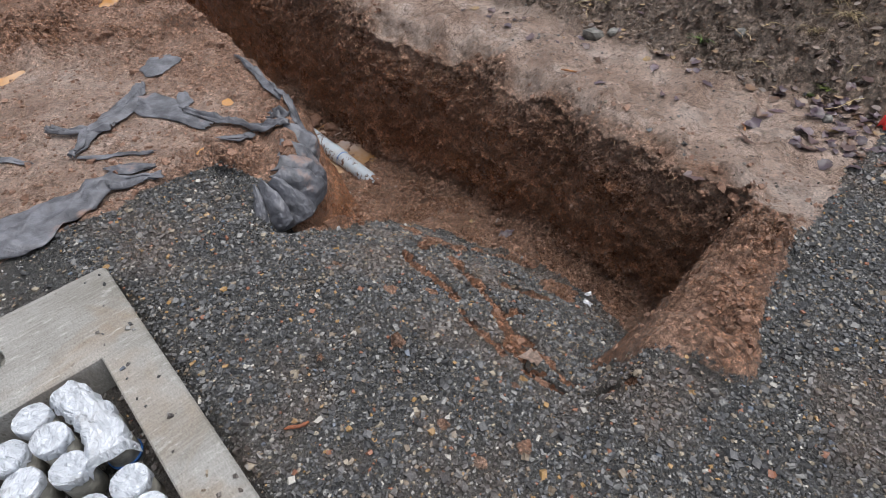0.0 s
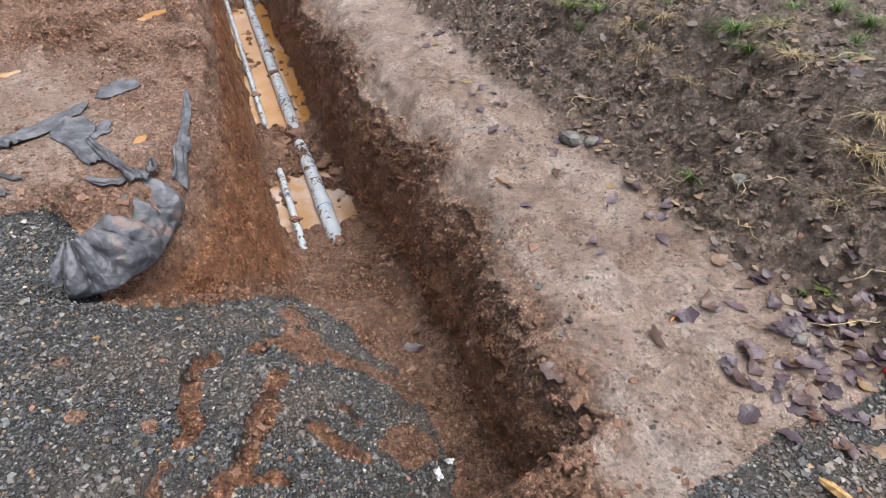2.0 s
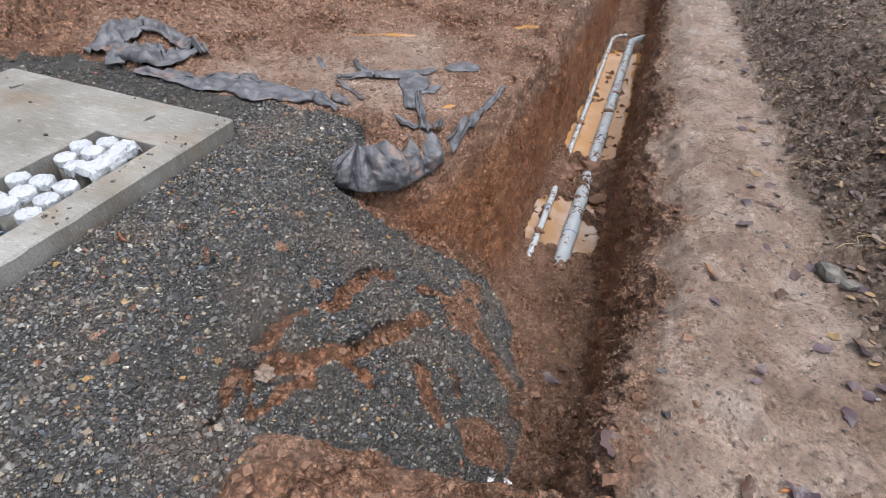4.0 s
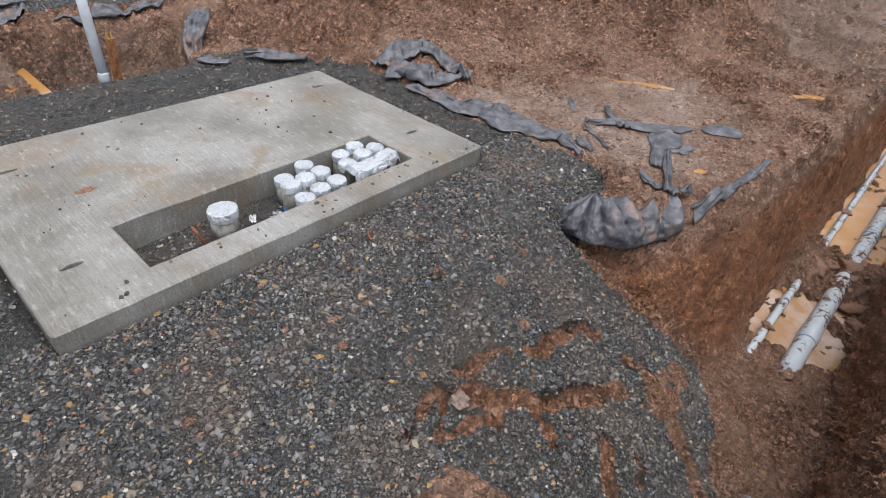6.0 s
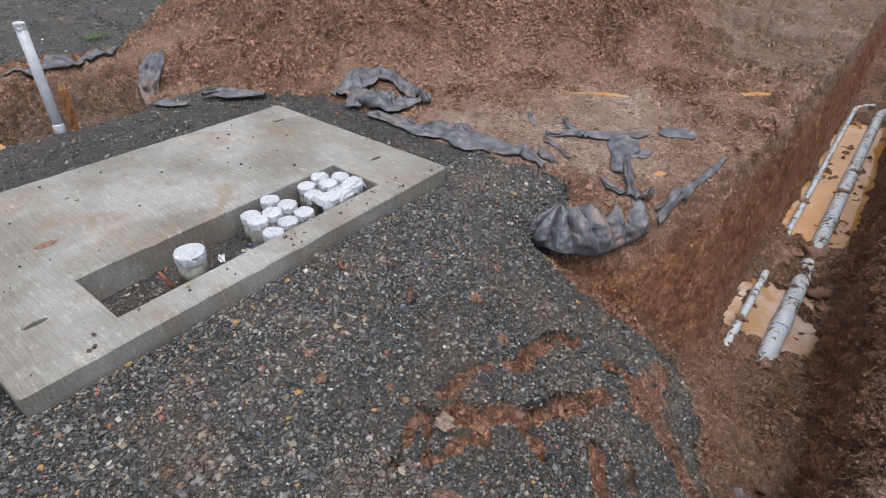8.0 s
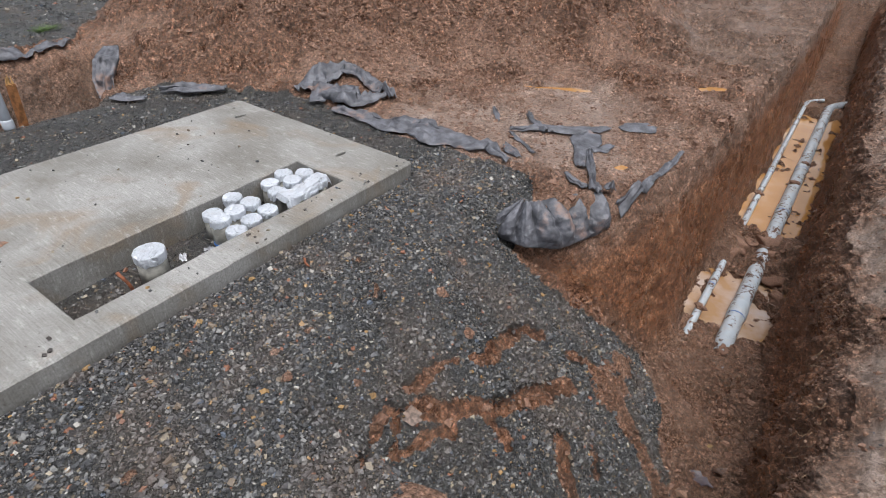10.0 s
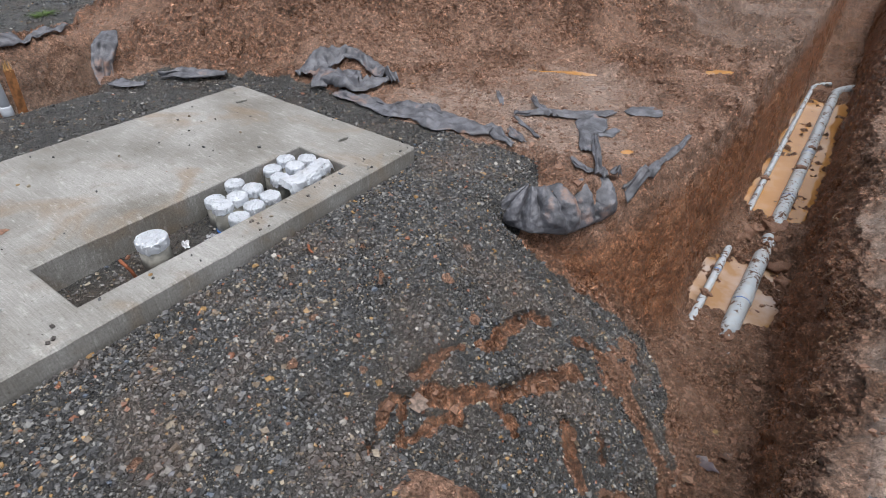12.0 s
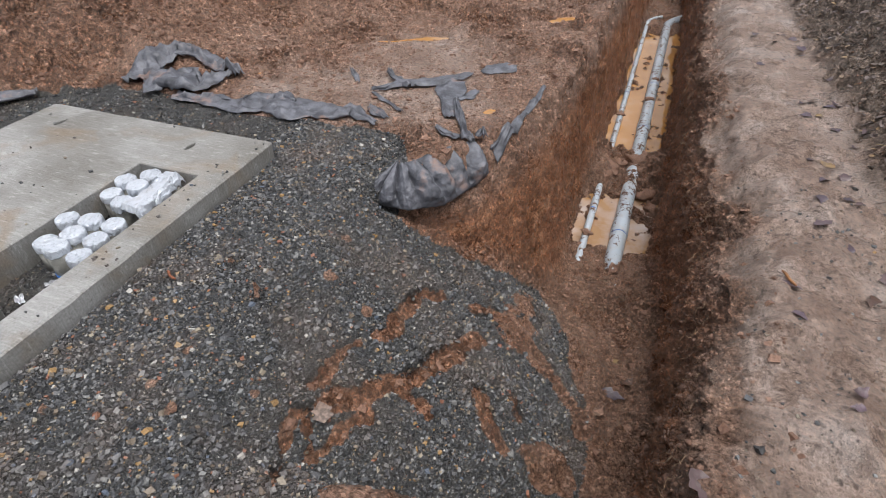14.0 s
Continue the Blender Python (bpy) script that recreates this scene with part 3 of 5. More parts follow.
def tube(points, radius, seg=16, caps=True, radii=None):
    """Vertices and faces of a tube along points."""
    pts = [Vector(p) for p in points]
    verts, side = [], None
    for i, p in enumerate(pts):
        d = (pts[min(i + 1, len(pts) - 1)] - pts[max(i - 1, 0)]).normalized()
        side = (side or (d.orthogonal())).normalized()
        side = (side - d * side.dot(d)).normalized()
        up = d.cross(side)
        r = radii[i] if radii else radius
        for j in range(seg):
            a = 2 * math.pi * j / seg
            verts.append(p + side * (r * math.cos(a)) + up * (r * math.sin(a)))
    faces = sheet_faces(len(pts), seg, True)
    if caps:
        faces += [tuple(range(seg))[::-1], tuple(range((len(pts) - 1) * seg, len(pts) * seg))]
    return verts, faces


def joined(pieces):
    verts, faces = [], []
    for v, f in pieces:
        base = len(verts)
        verts += list(v)
        faces += [tuple(i + base for i in q) for q in f]
    return verts, faces


rng = np.random.default_rng(4)

# ---- ground ----
gx = stepped([(-2.75, -1.78, 0.02), (-1.78, -1.45, 0.009), (-1.45, 2.4, 0.0135), (2.4, 5.0, 0.02), (5.0, 10.0, 0.05)], -260, 260, 1.09)
gy = stepped([(-3.75, -2.72, 0.0135), (-2.72, -2.53, 0.01), (-2.53, -2.34, 0.0016), (-2.34, -2.25, 0.006), (-2.25, -1.75, 0.012), (-1.75, -1.38, 0.0055), (-1.38, -0.65, 0.0095),
              (-0.65, 2.0, 0.016), (2.0, 4.5, 0.02)], -260, 260, 1.07)
X, Y = np.meshgrid(gx, gy)
# rows follow the two lips of the trench, so that the cut faces are finely divided
near = ss(15, 11, X) * ss(-4, -2.6, X)
Y = Y + near * ((south_lip(X) + 2.5) * np.interp(Y, [-3.1, -2.6, -2.3, -2.1], [0, 1, 1, 0]) + (north_lip(np.maximum(X, 0.5)) + 1.42) * np.interp(Y, [-2.18, -1.74, -1.36, -0.4], [0, 1, 1, 0]))
Z, g_gravel, g_soil, g_clay, g_churn, g_path = land(X, Y)
steep = np.hypot(np.gradient(Z, gx, axis=1), np.gradient(Z, axis=0) / np.gradient(Y, axis=0))
k = ss(1.2, 3.0, steep) * (np.hypot(X, Y) < 14)
bulge = 0.045 * fbm(X * 2.6 + 0.5 * Y, Z * 2.2, 4, 91) + 0.065 * np.abs(fbm(X * 7 + Z * 2, Z * 8 - X * 2, 5, 93)) + 0.05 * np.abs(fbm(X * 21, Z * 24, 4, 95))
bulge = bulge + 0.045 * ss(-0.6, -0.25, Z) * clods(X, Z, 0.1, 96) - 0.036 - 0.015 * ss(-0.05, -0.3, Z) * ss(-0.75, -0.35, Z)
side = np.where(Y < -2.15, 1.0, -1.0)
Yd = Y + k * bulge * np.where(side > 0, 1.0, -0.55)
Xd = X + k * 0.04 * fbm(Y * 5, Z * 5, 4, 97) + k * (X < -1.4) * bulge * 0.4
ny, nx = X.shape
idx = np.arange(nx * ny).reshape(ny, nx)
quads = np.stack([idx[:-1, :-1], idx[:-1, 1:], idx[1:, 1:], idx[1:, :-1]], -1).reshape(-1, 4)
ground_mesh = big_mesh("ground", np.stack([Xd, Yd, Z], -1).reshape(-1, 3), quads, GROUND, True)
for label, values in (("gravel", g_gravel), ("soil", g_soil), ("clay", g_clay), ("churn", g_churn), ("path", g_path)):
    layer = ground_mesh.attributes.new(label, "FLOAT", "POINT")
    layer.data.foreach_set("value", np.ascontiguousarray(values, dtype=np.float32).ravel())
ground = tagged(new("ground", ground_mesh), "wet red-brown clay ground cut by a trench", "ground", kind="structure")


def scatter(count, box, accept):
    x = rng.uniform(box[0], box[1], count)
    y = rng.uniform(box[2], box[3], count)
    z, gravel, soil, clay, churn, path = land(x, y)
    ok = accept(x, y, z, gravel, soil, clay, churn, path)
    return x[ok], y[ok], z[ok]


def random_turns(n):
    q = rng.normal(size=(n, 4))
    q /= np.linalg.norm(q, axis=1)[:, None]
    w, a, b, c = q.T
    return np.stack([1 - 2 * (b * b + c * c), 2 * (a * b - c * w), 2 * (a * c + b * w),
                     2 * (a * b + c * w), 1 - 2 * (a * a + c * c), 2 * (b * c - a * w),
                     2 * (a * c - b * w), 2 * (b * c + a * w), 1 - 2 * (a * a + b * b)], -1).reshape(n, 3, 3)


CUBE = np.array([(-1, -1, -1), (1, -1, -1), (1, 1, -1), (-1, 1, -1), (-1, -1, 1), (1, -1, 1), (1, 1, 1), (-1, 1, 1)], float)
CUBE_F = np.array([(0, 3, 2, 1), (4, 5, 6, 7), (0, 1, 5, 4), (1, 2, 6, 5), (2, 3, 7, 6), (3, 0, 4, 7)])


def rubble(x, y, z, size, flat, jitter, sink, shape=CUBE, faces=CUBE_F):
    """Many broken lumps as arrays of vertices and faces."""
    n, nv = len(x), len(shape)
    v = shape[None] * (1 + rng.uniform(-jitter, jitter, (n, nv, 3)))
    v = v * np.stack([np.ones(n), rng.uniform(0.55, 1.0, n), rng.uniform(flat, 1.0, n)], -1)[:, None, :]
    tilt = random_turns(n)
    v = np.einsum("nij,nkj->nki", tilt, v) * (size * 0.5)[:, None, None]
    v[..., 2] *= 0.75
    v += np.stack([x, y, z + size * sink], -1)[:, None, :]
    f = faces[None] + (np.arange(n) * nv)[:, None, None]
    return v.reshape(-1, 3), f.reshape(-1, faces.shape[1])


def off_slab(x, y):
    return ~((x > -SLAB_W) & (x < 0) & (y > 0) & (y < SLAB_D))


gravel_ok = lambda x, y, z, g, s, c, ch, p: ((g + rng.uniform(-0.3, 0.3, len(x)) > 0.55) | ((p > 0.4) & (y < -2.4) & (rng.uniform(0, 1, len(x)) < 0.02))) & off_slab(x, y)
nearx, neary, nearz = scatter(140000, (-2.7, 0.7, -3.6, 0.1), gravel_ok)
farx, fary, farz = scatter(30000, (-4.2, 0.7, 0.0, 2.8), gravel_ok)
outx, outy, outz = scatter(9000, (-3.5, 2.6, 4.3, 8.0), gravel_ok)
bedx, bedy = rng.uniform(-2.03, -0.45, 2500), rng.uniform(0.14, 0.58, 2500)
bedz = land(bedx, bedy)[0]
sx, sy, sz = (np.concatenate(a) for a in ((nearx, farx, outx, bedx), (neary, fary, outy, bedy), (nearz, farz, outz, bedz)))
size = np.clip(rng.lognormal(math.log(0.0066), 0.5, len(sx)), 0.0032, 0.024)
size = np.where(sy > 4.2, size * 1.7, size)
v, f = rubble(sx, sy, sz, size, 0.35, 0.45, 0.12)
tagged(new("gravel", big_mesh("gravel", v, f, STONE, False)), "loose dark grey crushed stone with pale and orange bits", "gravel", kind="stuff")

cx, cy, cz = scatter(52000, (-2.0, 4.5, -2.7, 3.6), lambda x, y, z, g, s, c, ch, p: (g < 0.4) & (c < 0.75) & (rng.uniform(0, 1, len(x)) < 0.1 + 0.7 * ch) & off_slab(x, y))
csize = np.clip(rng.lognormal(math.log(0.0095), 0.6, len(cx)), 0.004, 0.045)
v, f = rubble(cx, cy, cz, csize, 0.45, 0.5, 0.08)
tagged(new("clods", big_mesh("clods", v, f, CLOD, False)), "crumbled lumps of wet red clay", "earth clods", kind="stuff")
OCT = np.array([(1.2, 0, 0), (-1.2, 0, 0), (0, 1.2, 0), (0, -1.2, 0), (0, 0, 1.2), (0, 0, -1.2)], float)
OCT_F = np.array([(0, 2, 4), (2, 1, 4), (1, 3, 4), (3, 0, 4), (2, 0, 5), (1, 2, 5), (3, 1, 5), (0, 3, 5)])
flatx, flaty, flatz = scatter(90000, (-0.6, 3.6, -2.45, 0.6), lambda x, y, z, g, s, c, ch, p: (g < 0.35) & (c < 0.7) & (rng.uniform(0, 1, len(x)) < 0.75 * ch))
cut = np.flatnonzero((k.ravel() > 0.25) & (X.ravel() > -1.8) & (X.ravel() < 4.5) & (Y.ravel() < -2.15))
cut = rng.choice(cut, 15000)
px, py, pz = (np.concatenate(a) for a in ((flatx, Xd.ravel()[cut]), (flaty, Yd.ravel()[cut]), (flatz, Z.ravel()[cut])))
csize = np.clip(rng.lognormal(math.log(0.0095), 0.55, len(px)), 0.005, 0.045)
v, f = rubble(px, py, pz, csize, 0.45, 0.45, -0.02, OCT, OCT_F)
tagged(new("clods", big_mesh("clods", v, f, CLOD, True)), "wet red clay crumbs along the trench", "earth clods", kind="stuff")
heapx, heapy, heapz = scatter(60000, (1.0, 5.6, 0.2, 4.4), lambda x, y, z, g, s, c, ch, p: (g < 0.35) & (rng.uniform(0, 1, len(x)) < 0.1 + 0.6 * ch))
v, f = rubble(heapx, heapy, heapz, np.clip(rng.lognormal(math.log(0.02), 0.5, len(heapx)), 0.008, 0.08), 0.45, 0.45, -0.04, OCT, OCT_F)
tagged(new("clods", big_mesh("clods", v, f, CLOD, True)), "wet clay lumps on the spoil heap", "earth clods", kind="stuff")
bx, by, bz = scatter(6000, (-2.4, 5.0, -4.8, -3.2), lambda x, y, z, g, s, c, ch, p: s > 0.5)
v, f = rubble(bx, by, bz, np.clip(rng.lognormal(math.log(0.011), 0.5, len(bx)), 0.005, 0.035), 0.5, 0.4, 0.1)
tagged(new("bank_stones", big_mesh("bank_stones", v, f, CRUMB, False)), "small dark stones and crumbs on the soil bank", "stones", kind="stuff")

# ---- water ----


def water(name, x0, x1, y0, y1, z, label, material=WATER):
    n, m = 24, 12
    verts = [(x0 + (x1 - x0) * i / n, y0 + (y1 - y0) * j / m, z) for i in range(n + 1) for j in range(m + 1)]
    tagged(new(name, mesh_of(name, verts, sheet_faces(n + 1, m + 1), material)), label, "puddle", kind="structure")


water("water", 1.35, 2.5, -2.6, -1.55, -1.312, "pale muddy water with painted sky sheen under the pipe ends", MILKY_SHEEN)
water("water", 3.1, 9.0, -2.75, -1.6, -1.312, "orange muddy water along the trench floor")
for (px, py), (qx, qy), wide in PUDDLES:
    water("water", min(px, qx) - wide, max(px, qx) + wide, min(py, qy) - wide, max(py, qy) + wide, -0.016, "shallow orange puddle in the mud")

water("water", -2.7, -1.5, 2.8, 3.98, -0.232, "ochre puddle on the bench of the small pit")

# ---- concrete slab ----
OPEN = (-2.013, -0.462, 0.165, 0.566)
SLOTS = [(-0.21, 0.43), (-0.21, 1.43), (-2.24, 0.38), (-2.2, 1.38)]


def concrete_slab():
    bm = bmesh.new()
    outer = [(-SLAB_W, 0), (0, 0), (0, SLAB_D), (-SLAB_W, SLAB_D)]

    def rounded(pts, r, n=4):
        out = []
        for i, p in enumerate(pts):
            a, b, c = Vector(pts[i - 1]), Vector(p), Vector(pts[(i + 1) % len(pts)])
            d0, d1 = (a - b).normalized(), (c - b).normalized()
            for s in range(n + 1):
                t = s / n
                out.append(b + d0 * r * (1 - t) ** 2 + d1 * r * t ** 2)
        return out

    def dense(pts, step=0.06):
        out = []
        for i, p in enumerate(pts):
            q = pts[(i + 1) % len(pts)]
            n = max(1, int((q - p).length / step))
            out += [p + (q - p) * (s / n) for s in range(n)]
        return out

    def wall(pts, bottom, chamfer, sign):
        """Top rim, chamfer and side of one outline; returns the top rim's edges."""
        pts = dense(pts)
        n = len(pts)
        rims = []
        for ring in range(3):
            row = []
            for i, p in enumerate(pts):
                t = (pts[(i + 1) % n] - pts[i - 1]).normalized()
                inward = Vector((-t.y, t.x)) * sign
                chip = max(0, vn2(np.array([p.x * 14]), np.array([p.y * 14]), 5)[0] - 0.45) * 0.012
                if ring == 0:
                    q = p + inward * (chamfer + chip)
                    row.append(bm.verts.new((q.x, q.y, SLAB_TOP)))
                else:
                    row.append(bm.verts.new((p.x, p.y, SLAB_TOP - chamfer - chip if ring == 1 else bottom)))
            rims.append(row)
        for a, b in zip(rims, rims[1:]):
            for i in range(n):
                j = (i + 1) % n
                bm.faces.new((a[i], a[j], b[j], b[i]) if sign < 0 else (a[j], a[i], b[i], b[j]))
        return [bm.edges.get((rims[0][i], rims[0][(i + 1) % n])) for i in range(n)], rims[2]

    edges, _ = wall(rounded(outer, 0.03), -0.08, 0.008, 1)
    x0, x1, y0, y1 = OPEN
    e, _ = wall([Vector(p) for p in ((x0, y0), (x0, y1), (x1, y1), (x1, y0))], -0.1, 0.006, 1)
    edges += e
    for cx, cy in SLOTS:
        pts = [Vector((cx + 0.045 * math.cos(a) * (1 if abs(math.cos(a)) > 0.01 else 0), cy + 0.016 * math.sin(a))) for a in np.linspace(0, -2 * math.pi, 17)[:-1]]
        e, low = wall(pts, SLAB_TOP - 0.05, 0.004, 1)
        edges += e
        bm.faces.new(low)
    bmesh.ops.triangle_fill(bm, edges=edges, use_beauty=True, use_dissolve=False)
    bmesh.ops.recalc_face_normals(bm, faces=bm.faces)
    me = bpy.data.meshes.new("concrete_slab")
    bm.to_mesh(me)
    bm.free()
    me.materials.append(CONCRETE)
    return tagged(new("concrete_slab", me), "stained grey concrete pad with an open conduit window", "concrete slab")


concrete_slab()
lx, ly = rng.uniform(-2.4, -0.03, 90), np.concatenate([rng.uniform(0.62, 1.68, 50), rng.uniform(0.02, 0.14, 40)])
v, f = rubble(lx, ly, np.full(90, SLAB_TOP), rng.uniform(0.004, 0.016, 90), 0.4, 0.4, 0.3)
tagged(new("slab_crumbs", big_mesh("slab_crumbs", v, f, STONE, False)), "scattered stone crumbs on the concrete pad", "stones", kind="stuff")

# ---- conduits in the window ----


def cap_mesh(seed, r, skirt):
    """Crumpled tape pressed over a pipe end, with a torn lower edge."""
    q = random.Random(seed + 40)
    verts, seg = [(0, 0, 0.003)], 34
    rings = [(0.22, 0.003), (0.42, 0.003), (0.62, 0.003), (0.8, 0.002), (0.94, 0.001), (1.01, -0.003), (1.03, -0.012), (1.035, -0.5 * skirt), (1.03, -skirt)]
    fold = q.uniform(0, 3.14)
    for i, (k, h) in enumerate(rings):
        for j in range(seg):
            a = 2 * math.pi * (j + 0.5 * (i % 2)) / seg
            across = math.cos(a - fold) * k * 7
            w = vn2(np.array([across + seed * 7.1]), np.array([math.sin(a - fold) * k * 1.3]), seed)[0]
            wr = vn2(np.array([a * 4.0]), np.array([seed * 3.3]), seed + 3)[0]
            jit = q.uniform(-1, 1)
            rr = r * k * (1 + (0.02 * wr + 0.012 * jit) * (i > 4))
            hh = h + (0.0035 * w + 0.0009 * jit) * (i < 6) - (0.014 * max(0, wr) + 0.004 * jit if i == len(rings) - 1 else 0)
            verts.append((rr * math.cos(a), rr * math.sin(a), hh))
    faces = [(0, 1 + j, 1 + (j + 1) % seg) for j in range(seg)]
    for i in range(len(rings) - 1):
        for j in range(seg):
            a, b, c, d = 1 + i * seg + j, 1 + i * seg + seg + j, 1 + i * seg + seg + (j + 1) % seg, 1 + i * seg + (j + 1) % seg
            faces += [(a, b, c), (a, c, d)]
    return mesh_of("tape_cap", verts, faces, TAPE, False)


def conduit(x, y, top, r, cap, label, turn, band=False):
    ob = tagged(new("conduit"), label, "conduit", "taped conduits in the pad window")
    ob.matrix_basis = pose(x, y, -0.08, 0, 0, turn)
    part("pipe", mesh_of("pipe", *tube([(0, 0, 0), (0, 0, (top + 0.08) * 0.5), (0, 0, top + 0.075)], r, 28), PVC_DUSTY), ob)
    part("tape_cap", cap, ob, "crumpled silver tape cap", pose(0, 0, top + 0.08))
    if band:
        part("blue_band", mesh_of("blue_band", *tube([(0, 0, 0.03), (0, 0, 0.045)], r * 1.06, 28), BLUE), ob, "blue plastic collar")


caps = [cap_mesh(i, 0.053, 0.036) for i in range(4)]
BUNDLE = [(-1.0, 0.5), (-0.98, 0.37), (-1.16, 0.46), (-1.09, 0.36), (-0.96, 0.255), (-1.075, 0.25), (-1.195, 0.345), (-1.19, 0.225),
          (-0.63, 0.5), (-0.545, 0.41), (-0.74, 0.495), (-0.665, 0.385), (-0.79, 0.375), (-0.55, 0.29), (-0.77, 0.25), (-0.66, 0.255)]
for i, (x, y) in enumerate(BUNDLE):
    conduit(x, y, 0.092 + 0.015 * math.sin(i * 2.4), 0.05, caps[i % 4], "grey conduit end sealed with crumpled silver tape", 47 * i, i in (6, 14))
conduit(-1.575, 0.365, 0.1, 0.068, cap_mesh(9, 0.072, 0.045), "thick dusty conduit end with a silver tape cap", 20)


def tape_strip():
    """One wide strip of tape lapped over the last three conduits."""
    line = [Vector((-0.85, 0.27)), Vector((-0.79, 0.265)), Vector((-0.7, 0.26)), Vector((-0.63, 0.27)), Vector((-0.56, 0.29)), Vector((-0.495, 0.31))]
    verts, rows, cols = [], 24, 11
    for i in range(rows):
        s = i / (rows - 1) * (len(line) - 1)
        a = min(int(s), len(line) - 2)
        p, d = line[a].lerp(line[a + 1], s - a), (line[a + 1] - line[a]).normalized()
        for j in range(cols):
            u = j / (cols - 1) - 0.5
            q = p + Vector((-d.y, d.x)) * u * (0.108 + 0.035 * max(0, 1 - i / 9) + 0.012 * math.sin(i * 1.7))
            hang = 0.05 * max(0, abs(u) - 0.36) / 0.14
            verts.append((q.x, q.y, 0.11 - hang + 0.006 * vn2(np.array([i * 0.55]), np.array([j * 0.6]), 13)[0] - (0.03 if i in (0, rows - 1) else 0)))
    ob = tagged(new("tape_strip", mesh_of("tape_strip", verts, sheet_faces(rows, cols), TAPE, False)), "wide crumpled silver tape lapped over three conduits", "duct tape")
    ob.modifiers.new("thick", "SOLIDIFY").thickness = 0.0015


tape_strip()


def scrap(x, y, z, size, seed, material=None, name="foil_scrap", label="torn silver tape scrap lying on stones"):
    verts, n = [], 7
    for i in range(n):
        for j in range(n):
            u, w = i / (n - 1) - 0.5, j / (n - 1) - 0.5
            h = vn2(np.array([i * 0.7 + seed * 3]), np.array([j * 0.7]), seed)[0]
            e = 1 + 0.35 * vn2(np.array([math.atan2(w, u) * 2.0]), np.array([seed * 1.0]), seed)[0]
            verts.append((u * size * e, w * size * 0.6 * e, h * size * 0.28 + size * 0.2))
    ob = tagged(new(name, mesh_of(name, verts, sheet_faces(n, n), material or FOIL, False)), label, "scrap")
    ob.matrix_basis = pose(x, y, z, 0, 0, seed * 61)
    ob.modifiers.new("thick", "SOLIDIFY").thickness = 0.001


scrap(-1.40, 0.42, -0.075, 0.06, 1)
scrap(-1.28, 0.36, -0.075, 0.07, 2)
scrap(-1.107, -2.026, ground_z(-1.107, -2.026), 0.055, 3)
scrap(-1.06, -2.1, ground_z(-1.06, -2.1), 0.045, 4)
bar = tagged(new("steel_stub", mesh_of("steel_stub", *tube([(-1.70, 0.33, -0.09), (-1.715, 0.34, 0.0), (-1.74, 0.355, 0.07)], 0.008, 10), RUST)), "rusty steel rod standing in the pad window", "steel rod")

# ---- pipes in the trench ----


def arc(p, d0, d1, r, n=10):
    """Points of a bend that starts at p along d0 and ends along d1."""
    p, d0, d1 = Vector(p), Vector(d0).normalized(), Vector(d1).normalized()
    return [p + d0 * r * math.sin(a) + d1 * r * (1 - math.cos(a)) for a in np.linspace(0, math.pi / 2, n)]


def trench_pipe(name, start, end, r, bend, bells, label):
    root = tagged(new(name), label, "pipe")
    root.location = start
    s, e = Vector(start), Vector(end)
    d = (e - s).normalized()
    body = [s + d * t for t in np.linspace(0, (e - s).length, 40)]
    elbow = arc(e, d, bend, r * 6.5)
    out = Vector(bend).normalized()
    path = body + elbow[1:] + [elbow[-1] + out * (0.3 if r > 0.05 else 0.06)]
    vo, fo = tube(path, r, 24, False)
    vi, fi = tube(path, r * 0.9, 24, False)
    n = len(vo)
    ring = [(j, (j + 1) % 24, n + (j + 1) % 24, n + j) for j in range(24)]
    me = mesh_of("pipe_run", [p - s for p in vo + vi], fo + [tuple(i + n for i in q)[::-1] for q in fi] + ring, PVC)
    part("pipe_run", me, root)
    for t in bells:
        c = d * t
        part("socket", mesh_of("socket", *tube([c, c + d * 0.005, c + d * 0.16, c + d * 0.19], r, 24, False, [r * 1.0, r * 1.1, r * 1.1, r * 1.005]), PVC), root, "belled pipe joint")
        part("blue_ring", mesh_of("blue_ring", *tube([c - d * 0.012, c - d * 0.001], r * 1.012, 24, False), BLUE), root, "thin blue depth line")
    return root


trench_pipe("large_pipe", (1.10, -2.09, -1.27), (8.05, -2.33, -1.26), 0.068, (0.25, -1, 0.12), (0.55, 2.72, 4.1), "large grey plastic pipe spattered with mud in water")
trench_pipe("small_pipe", (0.93, -1.82, -1.262), (8.15, -2.0, -1.25), 0.031, (0.6, -1, 0.1), (1.05, 3.9), "thin grey plastic pipe half buried in mud")
loop_pts = [(0.93 + 0.045 * math.cos(a), -2.12 + 0.03 * math.sin(a), -1.24 + 0.02 * math.sin(a * 2) + 0.03) for a in np.linspace(0, 5.6, 22)]
tagged(new("wire_loop", mesh_of("wire_loop", *tube(loop_pts, 0.003, 6), PVC_CLEAN)), "pale loop of pull cord by the pipe end", "cord")



